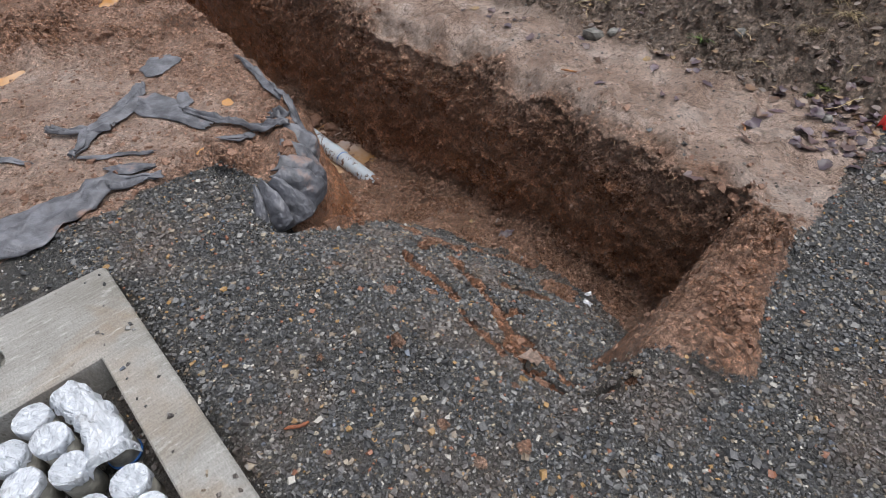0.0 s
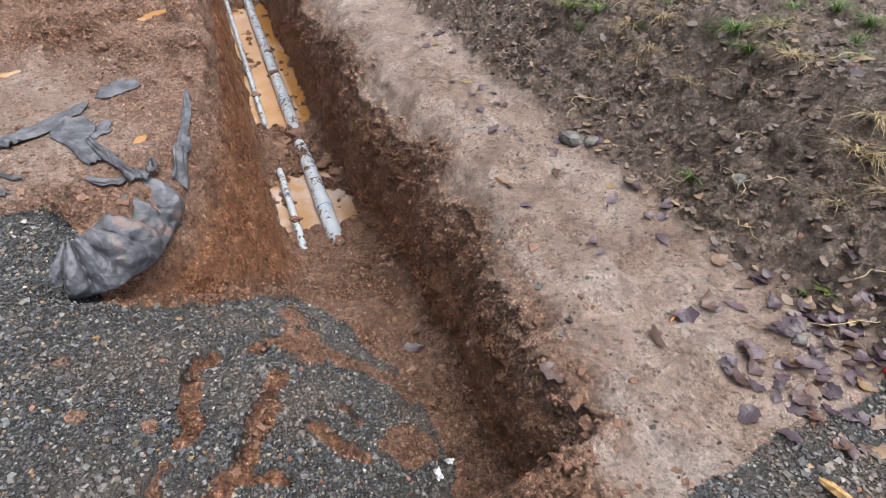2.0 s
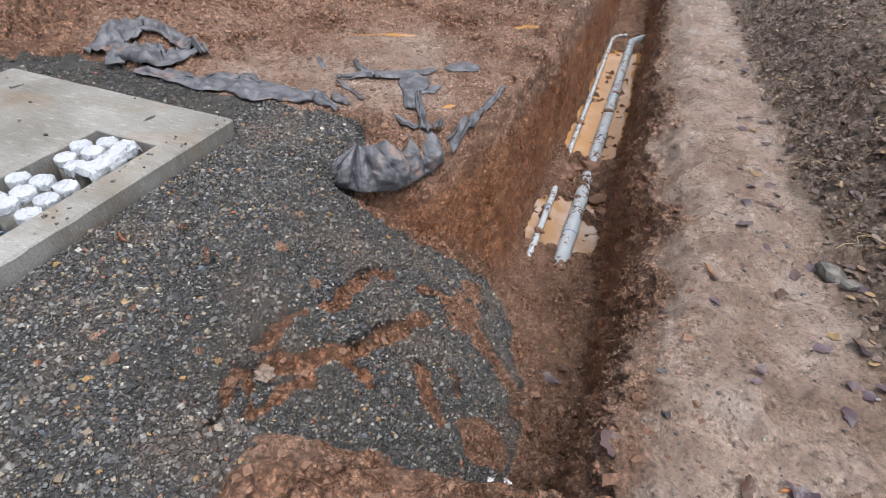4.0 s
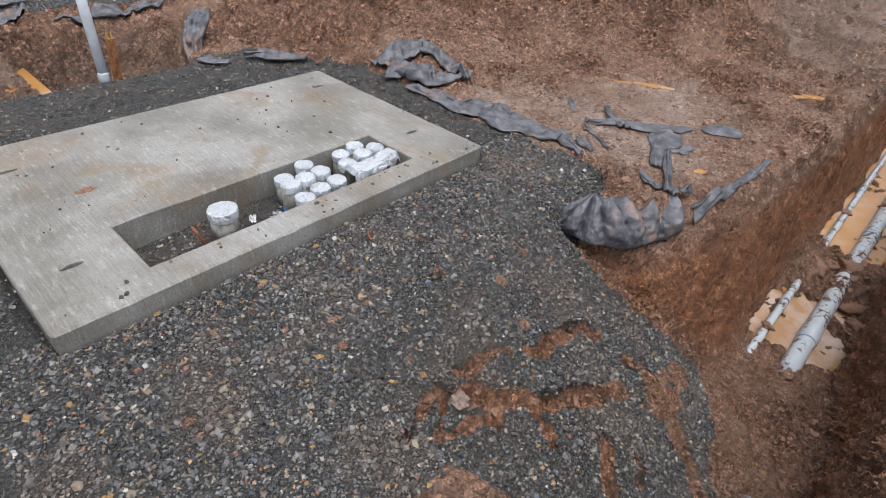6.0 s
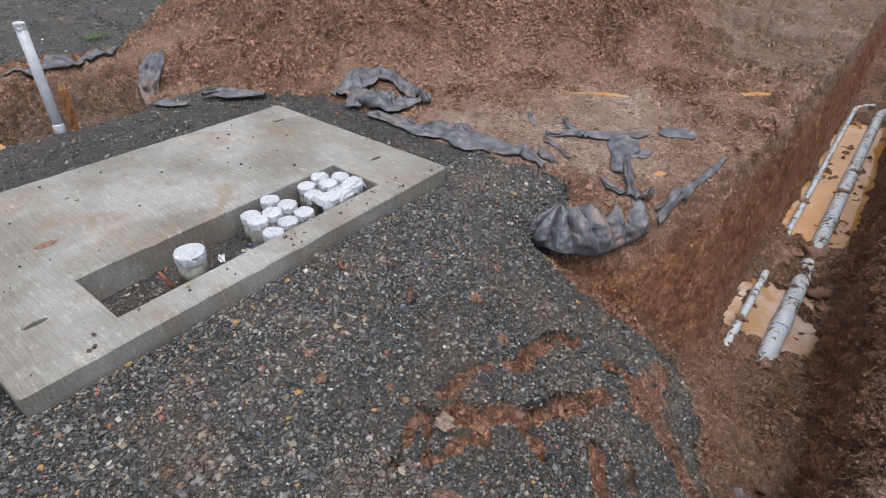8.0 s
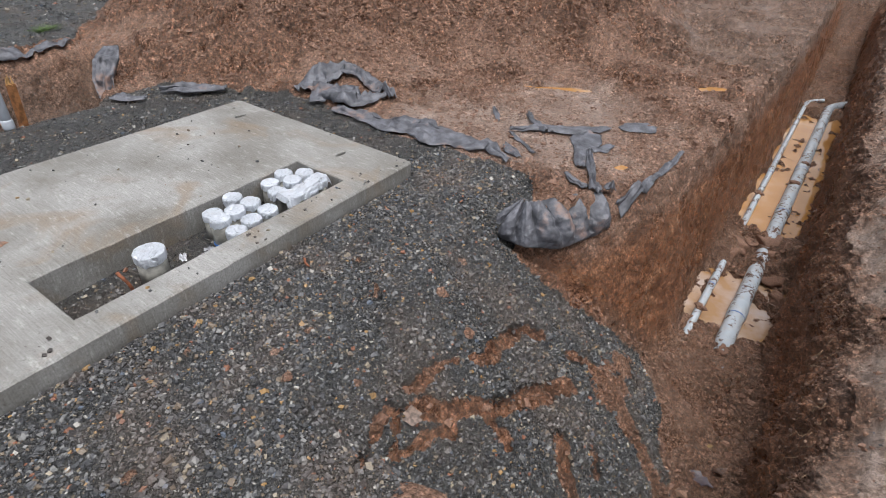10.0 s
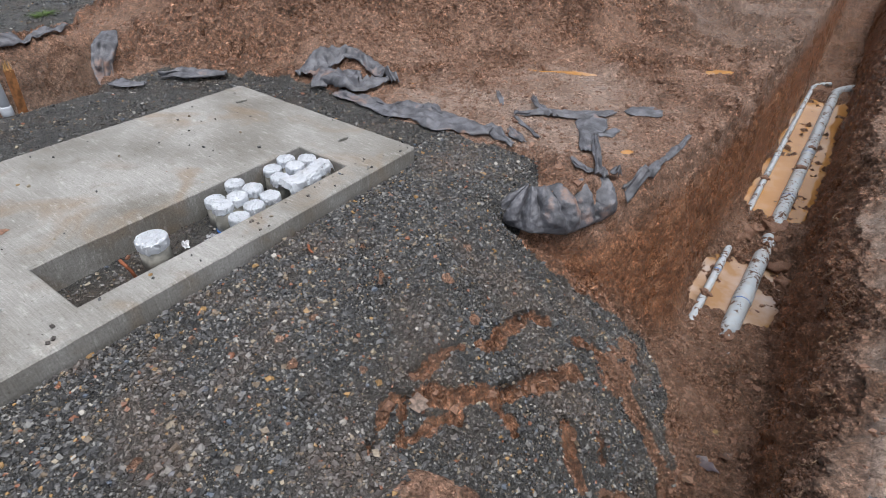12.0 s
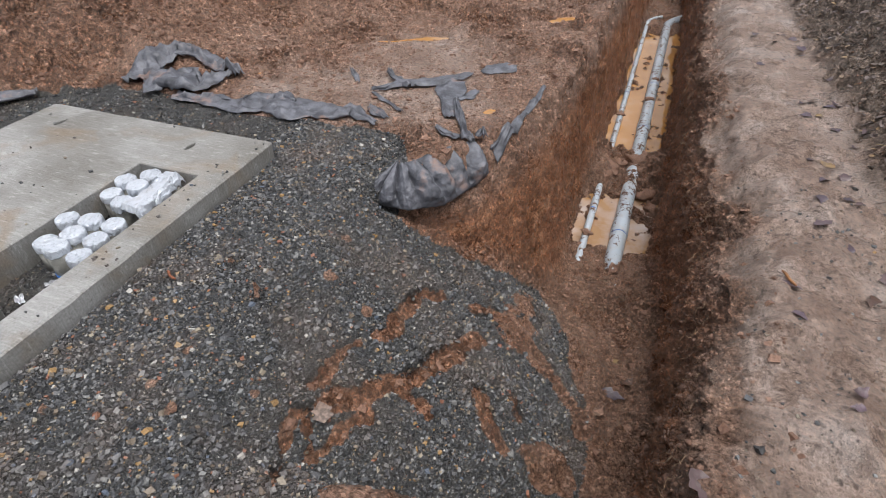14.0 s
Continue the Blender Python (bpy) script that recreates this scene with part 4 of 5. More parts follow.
def mud_clump(x, y, z, size, seed):
    bm = bmesh.new()
    bmesh.ops.create_icosphere(bm, subdivisions=3, radius=size / 2)
    for w in bm.verts:
        p = w.co.copy()
        k = 1 + 0.55 * noise.noise(p * (3.0 / size) + Vector((seed, 3, 0))) + 0.25 * noise.noise(p * (9.0 / size) + Vector((0, seed, 0)))
        w.co = Vector((p.x * k * 1.3, p.y * k, p.z * k * 0.6))
    me = bpy.data.meshes.new("mud_clump")
    bm.to_mesh(me)
    bm.free()
    me.materials.append(CLOD)
    ob = tagged(new("mud_clump", shaded(me)), "wet clay clump fallen on the pipes", "mud clump", "clay clumps on the pipes")
    ob.matrix_basis = pose(x, y, z, 0, 0, seed * 70)


for i, (x, y, z, size) in enumerate([(2.95, -2.15, -1.2, 0.17), (2.8, -2.22, -1.22, 0.12), (3.1, -2.24, -1.24, 0.16), (2.9, -2.0, -1.24, 0.14), (1.12, -2.1, -1.22, 0.09), (1.55, -1.84, -1.225, 0.07),
                                    (4.6, -2.2, -1.2, 0.09), (5.3, -2.25, -1.2, 0.08), (4.1, -1.9, -1.23, 0.08), (2.55, -1.87, -1.22, 0.16), (2.75, -1.9, -1.22, 0.18), (2.4, -2.3, -1.28, 0.16), (2.2, -2.36, -1.3, 0.14)]):
    mud_clump(x, y, z, size, i + 1)

# ---- riser behind the slab ----
riser = tagged(new("riser_pipe"), "upright pale grey plastic pipe with a taped top", "pipe")
riser.location = (-1.27, 2.63, -0.15)
lean = Vector((0.012, 0.02, 1))
part("pipe", mesh_of("pipe", *tube([lean * t for t in (0, 0.5, 0.9)], 0.034, 24), PVC_CLEAN), riser)
part("collar", mesh_of("collar", *tube([lean * 0.14, lean * 0.15, lean * 0.2, lean * 0.21], 0.04, 24, True, [0.035, 0.039, 0.039, 0.035]), PVC_CLEAN), riser)
part("tape_cap", cap_mesh(5, 0.036, 0.04), riser, "silver tape cap", Matrix.Translation(lean * 0.905))


def wood_stake():
    verts, faces = tube([(0, 0, 0), (0.004, 0, 0.3), (0.01, 0.01, 0.56)], 0.03, 4)
    pieces = [(verts, faces)]
    for i in range(7):
        a = i * 0.9
        c = Vector((0.01 + 0.018 * math.cos(a), 0.01 + 0.018 * math.sin(a), 0.55))
        pieces.append(tube([c, c + Vector((0.008 * math.cos(a * 2), 0.006, 0.05 + 0.03 * math.sin(i * 2.2)))], 0.006, 4, True, [0.008, 0.002]))
    ob = tagged(new("wooden_stake"), "splintered wooden stake driven in behind the pad", "stake")
    ob.matrix_basis = pose(-1.17, 2.72, -0.3, 2, 3, 20)
    part("post", mesh_of("post", *pieces[0], WOOD_DARK, False), ob)
    part("splintered_top", mesh_of("splintered_top", *joined(pieces[1:]), WOOD, False), ob, "raw yellow splintered wood")


wood_stake()

# ---- black ground cloth ----


def cloth(line, widths, seed, label, lift=0.009, fold=0.018, wave=6.0):
    """A strip of torn cloth lying in folds over the ground along a line."""
    line = [Vector(p) for p in line]
    lengths = [(b - a).length for a, b in zip(line, line[1:])]
    total = sum(lengths)
    rows, cols = max(12, int(total / 0.02)), 15
    pts = []
    for i in range(rows):
        s, a = total * i / (rows - 1), 0
        while a < len(lengths) - 1 and s > lengths[a]:
            s -= lengths[a]
            a += 1
        t = min(1, s / lengths[a])
        p = line[a].lerp(line[a + 1], t)
        d0 = (line[a + 1] - line[a]).normalized()
        d1 = (line[min(a + 2, len(line) - 1)] - line[min(a + 1, len(line) - 2)]).normalized()
        d = d0.lerp(d1, t * 0.5).normalized()
        w = np.interp(i / (rows - 1), np.linspace(0, 1, len(widths)), widths)
        for j in range(cols):
            u = j / (cols - 1) - 0.5
            edge = 1.15 + 0.4 * vn2(np.array([i * 0.11 + 50 * (u > 0)]), np.array([seed * 2.0]), seed)[0] + 0.07 * vn2(np.array([i * 0.6 + 50 * (u > 0)]), np.array([seed * 2.0]), seed)[0]
            q = p + Vector((-d.y, d.x)) * (u * w * edge)
            pts.append((q.x, q.y, u, i))
    a = np.array(pts)
    base = land(a[:, 0], a[:, 1])[0]
    n1 = vn2(a[:, 2] * wave + seed * 3.1 + 1.2 * vn2(a[:, 3] * 0.14, a[:, 2] * 2, seed), a[:, 3] * 0.09, seed + 1)
    n3 = vn2(a[:, 0] * 7 + a[:, 1] * 5, a[:, 1] * 9 - a[:, 0] * 6, seed + 5)
    n2 = vn2(a[:, 0] * 24, a[:, 1] * 24, seed + 2)
    base = 0.6 * base + 0.4 * np.convolve(np.pad(base, 22, "edge"), np.ones(45) / 45, "valid")
    z = base + lift + (1 - np.abs(2 * a[:, 2]) ** 3) * (0.7 * fold * (1 - np.abs(n1)) ** 4 + 0.5 * fold * (1 - np.abs(n3)) ** 5) + 0.08 * fold * n2
    shift = 0.025 * vn2(a[:, 3] * 0.2, a[:, 2] * 5, seed + 4)
    verts = list(zip(a[:, 0] + shift, a[:, 1] + 0.6 * shift, z))
    ob = tagged(new("ground_cloth", mesh_of("ground_cloth", verts, sheet_faces(rows, cols), CLOTH)), label, "ground cloth")
    ob.modifiers.new("thick", "SOLIDIFY").thickness = 0.003
    return ob


cloth([(0.54, 1.6), (0.84, 1.68), (1.08, 1.58), (1.08, 1.3), (0.98, 1.05), (0.85, 0.85)], [0.14, 0.26, 0.2, 0.14, 0.12, 0.08], 3, "black woven cloth crumpled in deep folds on mud", 0.03, 0.085, 4)
cloth([(0.56, 1.5), (0.72, 1.32), (0.62, 1.05), (0.86, 0.94)], [0.24, 0.34, 0.2, 0.05], 18, "bunched black woven cloth fold on mud", 0.03, 0.08, 4)
cloth([(0.46, 1.15), (0.52, 0.85), (0.5, 0.6), (0.56, 0.32), (0.59, -0.02), (0.64, -0.22), (0.5, -0.43)], [0.12, 0.16, 0.2, 0.26, 0.24, 0.14, 0.03], 4, "torn black cloth strip at the gravel edge", 0.02, 0.045, 4)
cloth([(0.56, 0.62), (0.75, 0.46), (0.66, 0.28)], [0.04, 0.16, 0.05], 19, "pointed black cloth fold at the gravel edge", 0.03, 0.05)
cloth([(0.79, -0.25), (0.7, -0.34), (0.63, -0.44)], [0.03, 0.1, 0.06], 5, "small torn piece of black cloth", 0.012, 0.02)
cloth([(1.02, -0.16), (1.2, -0.3), (1.27, -0.47), (1.4, -0.63), (1.6, -0.74)], [0.03, 0.09, 0.16, 0.12, 0.06], 6, "black cloth strip lying half sunk in mud", 0.016, 0.03)
cloth([(1.38, -0.12), (1.24, -0.3), (1.15, -0.42)], [0.015, 0.07, 0.1], 20, "folded black cloth corner standing out of mud", 0.02, 0.05)
cloth([(1.0, -0.18), (0.87, -0.37), (0.77, -0.5)], [0.02, 0.035, 0.02], 12, "narrow frayed strand of black cloth", 0.01, 0.012)
cloth([(1.42, -0.64), (1.22, -0.68), (1.05, -0.73), (0.82, -0.84)], [0.16, 0.2, 0.12, 0.06], 7, "muddy black cloth tail on wet clay", 0.01, 0.018)
cloth([(1.6, -0.86), (1.74, -0.93), (1.93, -0.98)], [0.08, 0.2, 0.08], 8, "flat torn patch of black cloth in mud", 0.006, 0.008)
cloth([(1.1, -0.79), (1.18, -0.85), (1.28, -0.89)], [0.04, 0.07, 0.03], 17, "small black cloth patch in mud", 0.006, 0.01)
cloth([(1.04, -0.8), (0.82, -0.9), (0.62, -1.0), (0.4, -1.1)], [0.03, 0.06, 0.06, 0.05], 9, "twisted black cloth strip running to the trench edge", 0.025, 0.04)
cloth([(0.62, -0.8), (0.58, -0.88), (0.57, -0.98)], [0.02, 0.08, 0.05], 10, "torn black cloth scrap on clay", 0.015, 0.02)
cloth([(1.45, -1.35), (1.2, -1.33), (1.0, -1.31), (0.72, -1.28), (0.5, -1.22)], [0.02, 0.035, 0.03, 0.06, 0.05], 11, "muddy black cloth strip along the trench lip", 0.02, 0.03)
cloth([(0.62, -1.12), (0.54, -1.14), (0.46, -1.15)], [0.03, 0.06, 0.05], 21, "black cloth tuft standing at the trench lip", 0.04, 0.06)
cloth([(1.38, 0.19), (1.27, 0.1), (1.16, 0.02)], [0.02, 0.05, 0.02], 22, "small black cloth scrap sunk in mud", 0.008, 0.012)
cloth([(-0.22, 2.44), (-0.02, 2.3), (0.16, 2.1)], [0.05, 0.2, 0.12], 14, "black cloth corner poking out behind the pad", 0.03, 0.06)
cloth([(-0.5, 2.62), (-0.46, 2.5), (-0.38, 2.4)], [0.1, 0.08, 0.04], 15, "black cloth end trailing on gravel", 0.02, 0.03)
cloth([(-1.12, 4.14), (-0.74, 4.2), (-0.35, 4.26), (0.0, 4.32)], [0.04, 0.14, 0.1, 0.03], 16, "black cloth strip at the small pit's rim", 0.03, 0.03)
cloth([(-1.9, 4.4), (-1.55, 4.42), (-1.2, 4.5)], [0.3, 0.34, 0.1], 23, "black cloth sheet lying on gravel beyond the pit", 0.03, 0.04)
cloth([(-1.8, 5.05), (-1.4, 5.08), (-1.0, 5.12)], [0.16, 0.2, 0.06], 24, "black cloth strip lying on gravel beyond the pit", 0.03, 0.04)


def hanging_cloth(line, widths, seed, label):
    """A strip of cloth that hangs down an edge, creased along its length."""
    line = [Vector(p) for p in line]
    rows, cols, verts = 48, 15, []
    for i in range(rows):
        s = i / (rows - 1) * (len(line) - 1)
        a = min(int(s), len(line) - 2)
        p = line[a].lerp(line[a + 1], s - a)
        w = np.interp(i / (rows - 1), np.linspace(0, 1, len(widths)), widths)
        for j in range(cols):
            u = j / (cols - 1) - 0.5
            fold = 0.05 * (1 - abs(vn2(np.array([u * 5.0 + seed]), np.array([i * 0.06]), seed)[0])) ** 3 + 0.012 * vn2(np.array([i * 0.3]), np.array([j * 0.5]), seed + 1)[0]
            verts.append((p.x + u * w * 0.85 - 0.6 * fold, p.y - 0.5 * u * w - fold, p.z + 0.3 * fold))
    ob = tagged(new("ground_cloth", mesh_of("ground_cloth", verts, sheet_faces(rows, cols), CLOTH)), label, "ground cloth")
    ob.modifiers.new("thick", "SOLIDIFY").thickness = 0.004


hanging_cloth([(-0.2, 3.1, 0.28), (-0.33, 2.97, 0.22), (-0.44, 2.88, 0.1), (-0.49, 2.78, -0.02), (-0.5, 2.62, -0.02)], [0.12, 0.2, 0.16, 0.12, 0.1], 15, "black cloth flap hanging down the heap's end")


def draped_cloth():
    """The folded cloth that hangs over the trench corner: pillowed panels between sharp pleats."""
    rim = [Vector(p) for p in ((-0.01, -0.64), (-0.06, -0.74), (-0.07, -0.88), (0.04, -1.05), (0.25, -1.145), (0.42, -1.21))]
    pleats = [0.0, 0.13, 0.3, 0.46, 0.6, 0.7, 0.82, 1.0]
    rows, cols, verts = 150, 30, []
    for i in range(rows):
        u = i / (rows - 1)
        s = u * (len(rim) - 1)
        a = min(int(s), len(rim) - 2)
        p = rim[a].lerp(rim[a + 1], s - a)
        d0 = (rim[a + 1] - rim[a]).normalized()
        d1 = (rim[min(a + 2, len(rim) - 1)] - rim[min(a + 1, len(rim) - 2)]).normalized()
        d = d0.lerp(d1, s - a).normalized()
        out = Vector((d.y, -d.x))
        out = out if out.dot(Vector((-1, -1))) > 0 else -out
        tall = np.interp(u, [0, 0.1, 0.3, 0.6, 0.85, 1], [0.35, 0.85, 1.0, 1.0, 0.75, 0.3])
        for j in range(cols):
            v = j / (cols - 1)
            us = u + 0.05 * (v - 0.5) * math.sin(u * 9)
            k = max(q for q, b in enumerate(pleats) if b <= max(0, min(us, 0.999)))
            f = (max(0, min(us, 0.999)) - pleats[k]) / (pleats[k + 1] - pleats[k])
            pillow = math.sin(math.pi * f) ** 0.45
            lean = math.sin(math.pi * f ** 1.6)
            ang = math.pi * (0.02 + 0.75 * v)
            away = -0.085 * math.cos(ang) - 0.045 + (0.08 + 0.025 * math.sin(k * 2.3)) * pillow * math.sin(math.pi * min(1, 0.12 + v * 0.85))
            away -= (0.05 + 0.06 * (1 - f)) * max(0, 1 - v / 0.25) * (0.6 + 0.4 * math.sin(k * 1.7 + 1))
            h = 0.055 + 0.03 * lean * (1 - v) - 0.07 * max(0, 1 - u / 0.4) - (0.2 - 0.06 * max(0, 1 - u / 0.4)) * v ** 1.25
            crease = 0.007 * vn2(np.array([i * 0.22 + j * 0.1]), np.array([j * 0.3]), 21)[0] + 0.003 * vn2(np.array([i * 0.6]), np.array([j * 0.7]), 22)[0]
            q = p + out * (away + crease)
            verts.append((q.x, q.y, h + crease + 0.05 * (1 - tall) * v))
    ob = tagged(new("ground_cloth", mesh_of("ground_cloth", verts, sheet_faces(rows, cols), CLOTH)), "black cloth bunched in pillowed folds over the trench corner", "ground cloth")
    ob.modifiers.new("thick", "SOLIDIFY").thickness = 0.004


draped_cloth()

# ---- stones, wood and flags ----


def rock(x, y, size, seed, label, flat=0.7):
    bm = bmesh.new()
    bmesh.ops.create_icosphere(bm, subdivisions=2, radius=size / 2)
    for w in bm.verts:
        p = w.co.copy()
        k = 1 + 0.5 * noise.noise(p * (2.0 / size) + Vector((seed, 0, 0)))
        w.co = Vector((p.x * k, p.y * k * 0.8, max(-0.3 * size, min(0.32 * size, p.z * k * flat))))
    me = bpy.data.meshes.new("rock")
    bm.to_mesh(me)
    bm.free()
    me.materials.append(ROCK)
    ob = tagged(new("rock", me), label, "rock")
    ob.matrix_basis = pose(x, y, ground_z(x, y) + size * 0.18, 8, -6, seed * 50)


rock(-0.01, -3.34, 0.16, 1, "blocky grey rock at the foot of the bank")
rock(-0.15, -3.37, 0.085, 2, "small grey rock beside a larger one")
rock(-0.88, -3.635, 0.085, 3, "grey stone stuck in the soil bank")
rock(-2.06, -0.79, 0.022, 4, "small pale stone on gravel")
rock(-1.6, -3.25, 0.06, 5, "small dark stone among wet leaves")


def splinter():
    verts, faces = tube([(0, 0, 0), (0.03, 0.002, 0.004), (0.11, 0.0, 0.002), (0.135, 0.003, 0.0)], 0.014, 5, True, [0.006, 0.015, 0.014, 0.008])
    ob = tagged(new("wood_scrap", mesh_of("wood_scrap", verts, faces, WOOD, False)), "yellow splintered wood scrap on gravel", "wood scrap")
    ob.matrix_basis = pose(-1.99, -2.87, ground_z(-2.05, -2.9) + 0.02, 0, 0, 195)


splinter()


def marker_flag(x, y, z, turn, label):
    ob = tagged(new("marker_flag"), label, "marker flag")
    ob.matrix_basis = pose(x, y, z, 0, 0, turn)
    verts = [(0.07 * i / 8, 0.012 * math.sin(i * 0.9) + 0.012 * j / 5, 0.02 + 0.065 * j / 5 * (1 - 0.25 * i / 8) + 0.012 * math.sin(i * 0.6)) for i in range(9) for j in range(6)]
    flag = part("flag", mesh_of("flag", verts, sheet_faces(9, 6), FLAG), ob)
    flag.modifiers.new("thick", "SOLIDIFY").thickness = 0.0012
    part("wire", mesh_of("wire", *tube([(0, 0, -0.05), (0, 0.001, 0.13)], 0.0015, 6), RUST), ob)


marker_flag(-1.80, -3.43, ground_z(-1.80, -3.43), 160, "small red plastic marker flag among wet leaves")
marker_flag(-1.02, 4.55, ground_z(-1.02, 4.55) - 0.05, 40, "red marker flag beyond the small pit")



def twig(x, y, z, length, turn, material, label):
    pts = [(length * (t - 0.5), 0.006 * math.sin(t * 5), 0.004 + 0.004 * math.sin(t * 3)) for t in np.linspace(0, 1, 6)]
    ob = tagged(new("twig", mesh_of("twig", *tube(pts, 0.006, 7, True, [0.004, 0.007, 0.006, 0.007, 0.006, 0.003]), material)), label, "twig")
    ob.matrix_basis = pose(x, y, z, 0, 0, turn)


twig(-1.12, -0.2, ground_z(-1.12, -0.2) + 0.012, 0.08, 70, RUST, "short dark brown twig on the gravel")
twig(-0.25, -2.75, ground_z(-0.25, -2.75) + 0.008, 0.1, 30, WOOD_DARK, "short wet twig pressed in mud")
twig(-1.3, -2.95, ground_z(-1.3, -2.95) + 0.008, 0.09, 130, WOOD_DARK, "short wet twig pressed in mud")


def rust_patch(x, y, size):
    q = random.Random(3)
    ring = [(size * (0.75 + 0.35 * q.random()) * math.cos(a), size * 0.6 * (0.7 + 0.4 * q.random()) * math.sin(a)) for a in np.linspace(0, 2 * math.pi, 15)[:-1]]
    verts = [(0, 0, 0.006)] + [(u, w, 0.0005) for u, w in ring] + [(u * 0.6, w * 0.6, 0.005 + 0.003 * q.random()) for u, w in ring]
    n = len(ring)
    faces = [(1 + i, 1 + (i + 1) % n, 1 + n + (i + 1) % n, 1 + n + i) for i in range(n)] + [(0, 1 + n + i, 1 + n + (i + 1) % n) for i in range(n)]
    ob = tagged(new("clay_smear", mesh_of("clay_smear", verts, faces, CLOD)), "dried brown clay smear on the concrete pad", "mud")
    ob.location = (x, y, SLAB_TOP + 0.001)


rust_patch(-1.98, 0.95, 0.055)

# ---- leaves and grass ----


def leaf_mesh(seed, length, wide):
    r = random.Random(seed)
    n, verts, faces = 9, [], []
    curl, twist = r.uniform(-0.7, 0.9), r.uniform(-0.4, 0.4)
    for i in range(n):
        t = i / (n - 1)
        w = wide * math.sin(math.pi * t ** 0.7) ** 1.15 * (1 + 0.28 * math.sin(i * 2.6 + seed))
        for u in (-1, -0.5, 0, 0.5, 1):
            verts.append(((t - 0.5) * length, u * w * 0.5, curl * length * (t - 0.5) ** 2 + abs(u) * w * 0.08 * (1 + math.sin(i + seed)) + twist * u * w * (t - 0.5)))
    return mesh_of("leaf_blade", verts, sheet_faces(n, 5), LEAF)


def dead_leaf(me):
    return tagged(new("dead_leaf", me), "wet grey-brown fallen leaf lying flat", "leaf", "fallen leaves along the path")


leaf_shapes = [leaf_mesh(i, 0.075 + 0.012 * (i % 4), 0.045 + 0.008 * (i % 3)) for i in range(8)]
r = random.Random(12)
places = [(-1.335, -2.405, 0.075), (-0.3, -2.2, 0.09), (0.05, -2.2, 0.09), (-0.45, -2.12, 0.09), (-0.15, -2.28, 0.09)]
while len(places) < 230:
    if r.random() < 0.5:
        x, y = r.gauss(-1.75, 0.22), r.gauss(-3.3, 0.22)
    elif r.random() < 0.65:
        x = r.uniform(-2.1, 3.5)
        y = -3.2 + r.gauss(0, 0.18)
    else:
        x, y = r.uniform(-2.1, 1.5), r.uniform(-4.6, -3.3)
    if y < -2.7:
        places.append((x, y, 0))
lz = land(np.array([p[0] for p in places]), np.array([p[1] for p in places]))[0]
for (x, y, s), z in zip(places, lz):
    me = leaf_shapes[r.randrange(8)]
    ob = dead_leaf(me)
    ob.matrix_basis = pose(x, y, z + 0.009, r.uniform(-18, 18), r.uniform(-18, 18), r.uniform(0, 360)) @ Matrix.Scale(1.35 if s else r.uniform(0.6, 1.15), 4)

ob = tagged(new("dead_leaf", leaf_mesh(3, 0.1, 0.075)), "large brown curled leaf lying on clay", "leaf")
ob.data.materials.clear()
ob.data.materials.append(plain("brown_leaf_skin", (0.17, 0.12, 0.095), 0.5, 0.4, 60))
ob.matrix_basis = pose(-1.39, -1.07, ground_z(-1.39, -1.07) + 0.025, 8, -6, 40)

n = 2600
fx, fy = rng.uniform(-2.3, 9.0, n), -3.35 - np.abs(rng.normal(0, 0.7, n))
fz = land(fx, fy)[0]
shape = np.array([(-1, 0, 0), (-0.4, -0.5, 0.12), (0.5, -0.45, 0.1), (1, 0, 0.05), (0.5, 0.45, 0.15), (-0.4, 0.5, 0.1), (0, 0, -0.02), (0.1, 0.02, 0)], float)
v = shape[None] * rng.uniform(0.012, 0.034, n)[:, None, None]
a = rng.uniform(0, 6.28, n)
rot = np.stack([np.cos(a), -np.sin(a), 0 * a, np.sin(a), np.cos(a), 0 * a, rng.normal(0, 0.25, n), rng.normal(0, 0.25, n), 1 + 0 * a], -1).reshape(n, 3, 3)
v = np.einsum("nij,nkj->nki", rot, v) + np.stack([fx, fy, fz + 0.006], -1)[:, None, :]
f = (np.array([(0, 1, 6, 5), (1, 2, 7, 6), (2, 3, 4, 7), (6, 7, 4, 5)])[None] + (np.arange(n) * 8)[:, None, None]).reshape(-1, 4)
tagged(new("leaf_litter", big_mesh("leaf_litter", v.reshape(-1, 3), f, LITTER, True)), "dark wet leaf litter on the soil bank", "leaf litter", kind="stuff")


def blades(count, height, spread, wide, seed, droop):
    r = random.Random(seed)
    pieces = []
    for _ in range(count):
        a, l, b = r.uniform(0, 6.28), height * r.uniform(0.5, 1.1), spread * r.uniform(0.3, 1.0)
        d = Vector((math.cos(a), math.sin(a), 0))
        s = Vector((-d.y, d.x, 0)) * wide * 0.5
        base = Vector((r.gauss(0, 0.012), r.gauss(0, 0.012), 0))
        verts = []
        for i in range(5):
            t = i / 4
            p = base + d * b * t ** 1.4 + Vector((0, 0, l * (t - droop * t ** 2.5)))
            w = 1 - 0.92 * t ** 1.5
            verts += [p - s * w, p + Vector((0, 0, -0.001)), p + s * w]
        pieces.append((verts, sheet_faces(5, 3)))
    return joined(pieces)


def tuft(x, y, count, height, spread, seed, material, label, wide=0.006, droop=0.45):
    ob = tagged(new("grass_tuft", mesh_of("grass_tuft", *blades(count, height, spread, wide, seed, droop), material)), label, "grass", "grass tufts on the bank")
    ob.location = (x, y, ground_z(x, y) - 0.004)


tuft(-0.69, -3.56, 16, 0.1, 0.13, 1, GRASS, "small green grass tuft drooping on the bank", 0.009, 0.7)
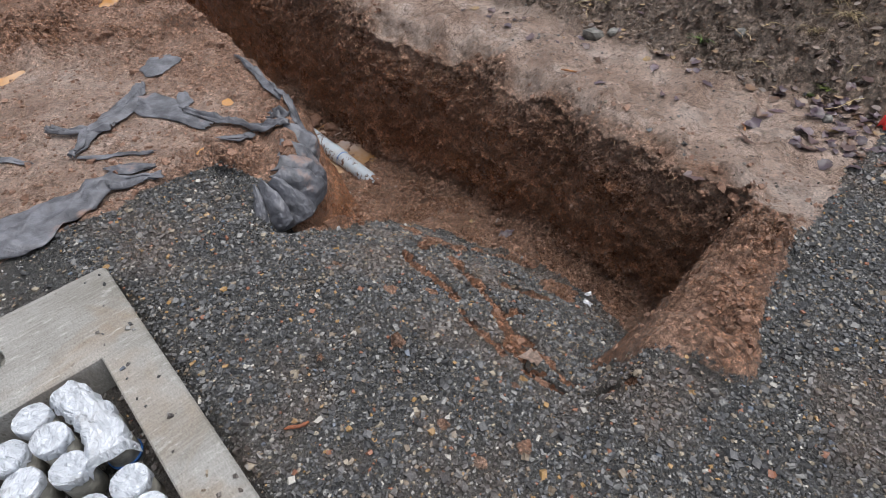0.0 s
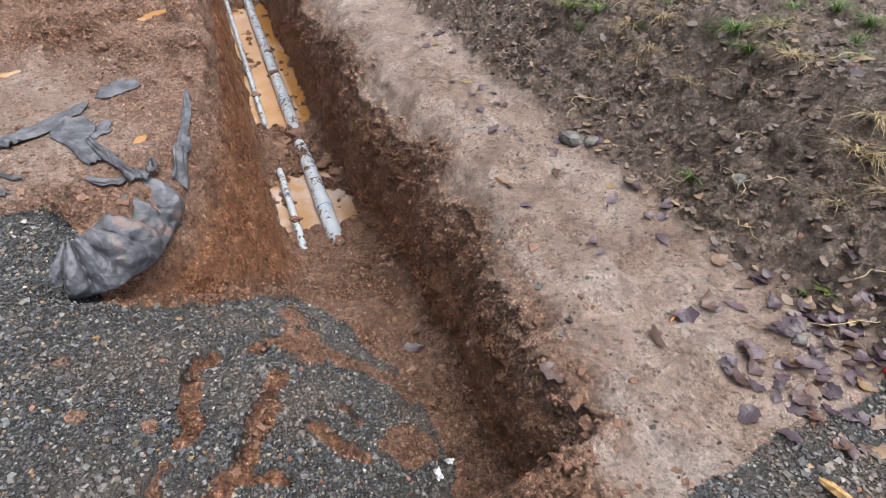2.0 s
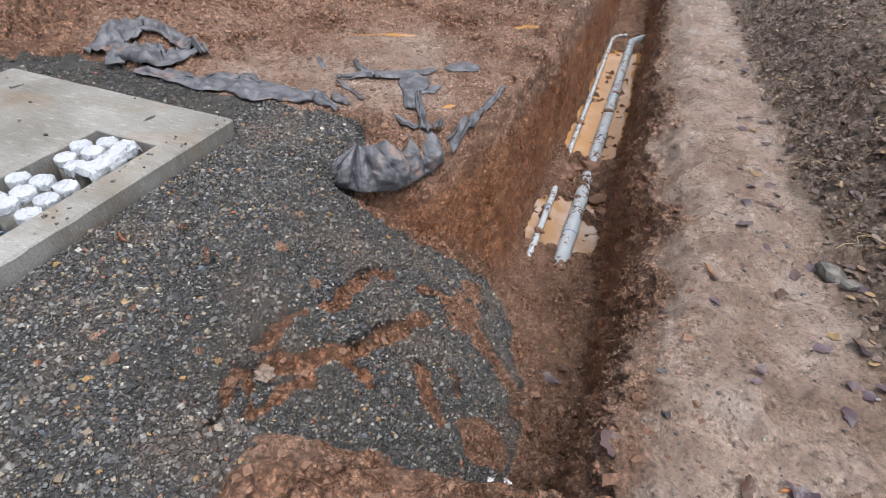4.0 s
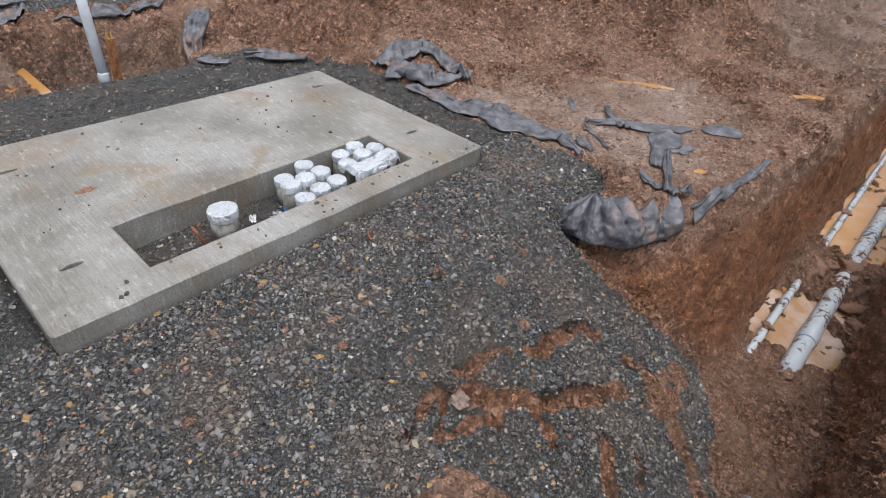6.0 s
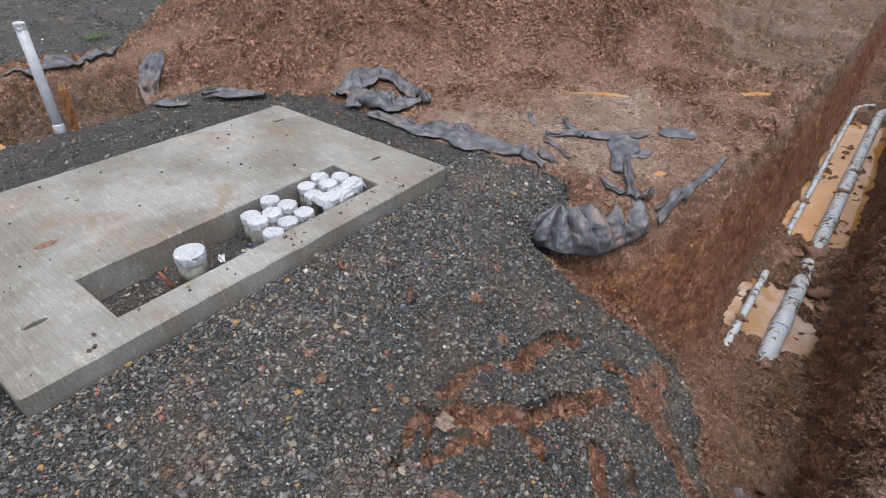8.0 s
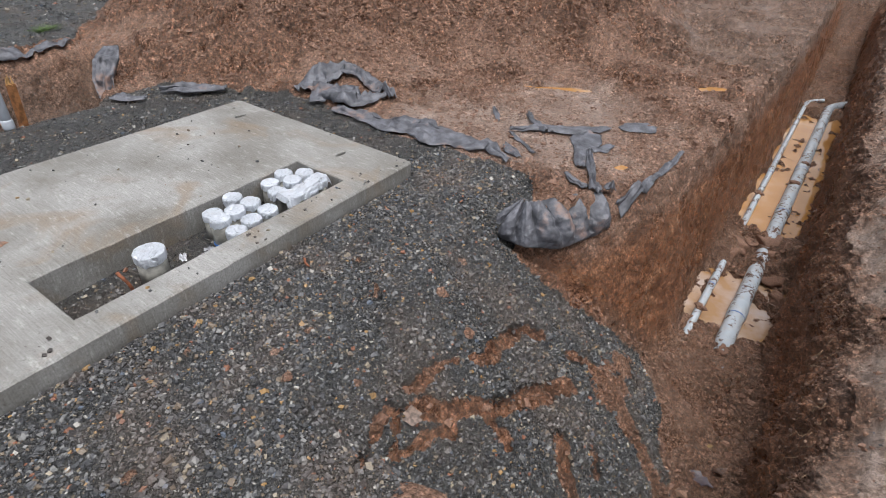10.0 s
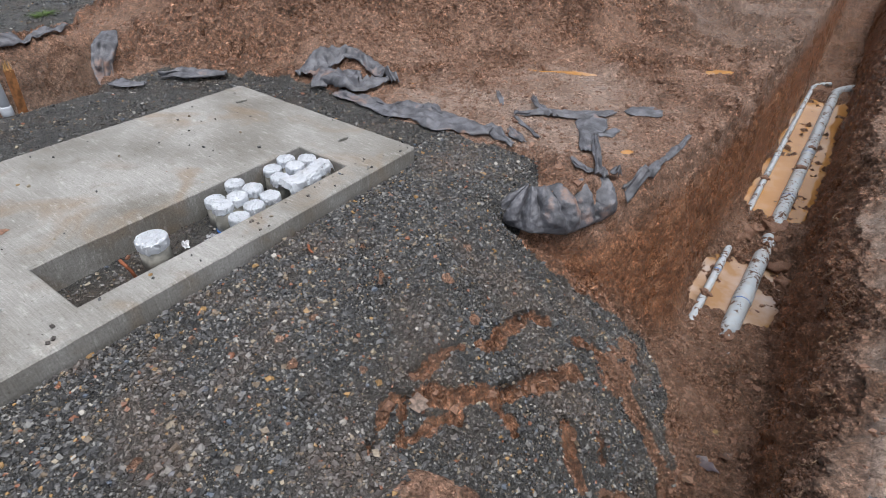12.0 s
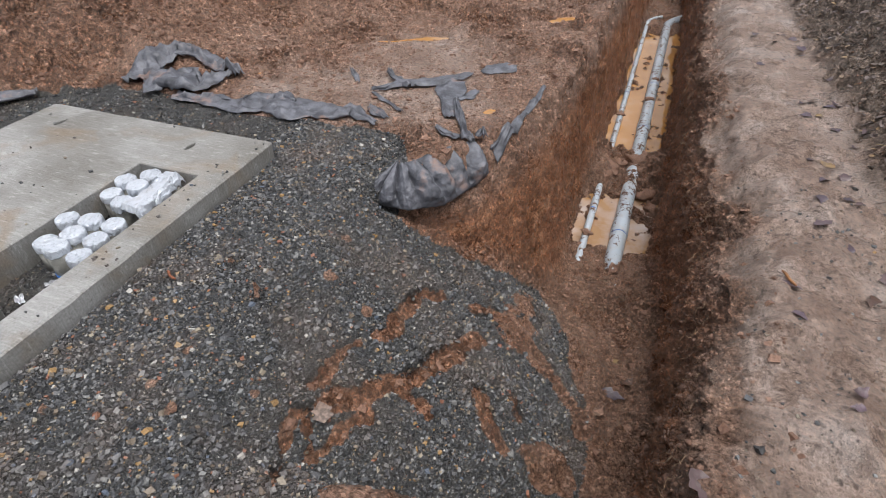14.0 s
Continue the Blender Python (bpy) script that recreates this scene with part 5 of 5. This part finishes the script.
for i, (x, y) in enumerate([(0.28, -3.9), (-0.75, -4.25), (-0.95, -4.55), (-0.62, -4.45), (-0.3, -4.3), (-1.2, -4.4), (0.6, -3.75), (-1.05, -4.8)]):
    tuft(x, y, 40, 0.11, 0.12, 10 + i, GRASS, "sparse green grass tuft on the bank top", 0.004)
for i, (x, y) in enumerate([(-1.25, -3.75), (-1.35, -3.85), (-1.15, -3.85), (0.1, -3.85), (-0.4, -4.15)]):
    tuft(x, y, 36, 0.09, 0.2, 30 + i, STRAW, "matted tuft of dry yellow grass", 0.003, 0.9)
for i, (x, y) in enumerate([(-1.0, 5.5), (-1.15, 5.6), (-0.85, 5.6), (0.05, 5.1), (0.15, 5.15)]):
    tuft(x, y, 70, 0.07, 0.2, 40 + i, GRASS, "low green grass patch beyond the pit", 0.006)
rg = random.Random(77)
for i in range(16):
    tuft(rg.uniform(-1.5, 0.7), -4.0 - abs(rg.gauss(0, 0.45)), 22, 0.1, 0.13, 60 + i, GRASS, "sparse green grass tuft on the bank top", 0.0045)
for i in range(18):
    tuft(rg.uniform(-1.6, 0.9), -3.7 - abs(rg.gauss(0, 0.5)), 24, 0.07, 0.22, 90 + i, STRAW, "matted tuft of dry yellow grass", 0.003, 0.95)
for i, (x, y) in enumerate([(0.76, -3.76), (0.6, -3.85), (-0.27, -4.03), (-0.15, -4.1), (-0.4, -4.0), (-0.26, -4.77), (-0.5, -4.7), (-0.1, -4.65)]):
    tuft(x, y, 55, 0.13, 0.16, 120 + i, GRASS, "bright green grass tuft on the bank", 0.006, 0.6)
for i, (x, y) in enumerate([(-1.19, -3.91), (-1.1, -3.98), (-1.28, -3.95), (0.2, -4.0), (-0.62, -4.02), (0.35, -3.9)]):
    tuft(x, y, 60, 0.1, 0.24, 140 + i, STRAW, "matted tuft of dry yellow grass", 0.0035, 0.9)
tuft(-1.49, -3.53, 30, 0.03, 0.09, 50, MOSS, "green moss sprig among wet leaves", 0.008, 0.3)
tuft(-1.42, -3.5, 26, 0.025, 0.07, 51, GRASS, "green moss sprig among wet leaves", 0.006, 0.3)


def stalk(x, y, length, turn, seed):
    r = random.Random(seed)
    pts = [(length * (t - 0.5), 0.02 * r.uniform(-1, 1), 0.015 + 0.02 * math.sin(t * 3)) for t in np.linspace(0, 1, 6)]
    ob = tagged(new("dry_stalk", mesh_of("dry_stalk", *tube(pts, 0.0022, 5), STRAW)), "thin dry plant stalk lying on soil", "stalk", "dry stalks on the bank")
    ob.matrix_basis = pose(x, y, ground_z(x, y) + 0.01, r.uniform(-15, 15), r.uniform(-10, 10), turn)


for i in range(26):
    x = r.uniform(-1.7, 1.4)
    stalk(x, -3.4 - abs(r.gauss(0, 0.5)), r.uniform(0.1, 0.34), r.uniform(0, 180), i)

# pale roots that hang from the cut faces
pieces = []
for i in range(90):
    x = r.uniform(-1.45, 3.2)
    y, z = south_lip(np.array([x]))[0] + 0.03 + r.uniform(0, 0.06), -r.uniform(0.02, 0.45)
    pts = [Vector((x, y, z))]
    for _ in range(5):
        pts.append(pts[-1] + Vector((r.gauss(0, 0.012), r.uniform(0, 0.012), -r.uniform(0.0, 0.02))))
    pieces.append(tube(pts, 0.0011, 4))
tagged(new("roots", mesh_of("roots", *joined(pieces), ROOT)), "fine pale roots hanging from the cut earth", "roots", kind="stuff")
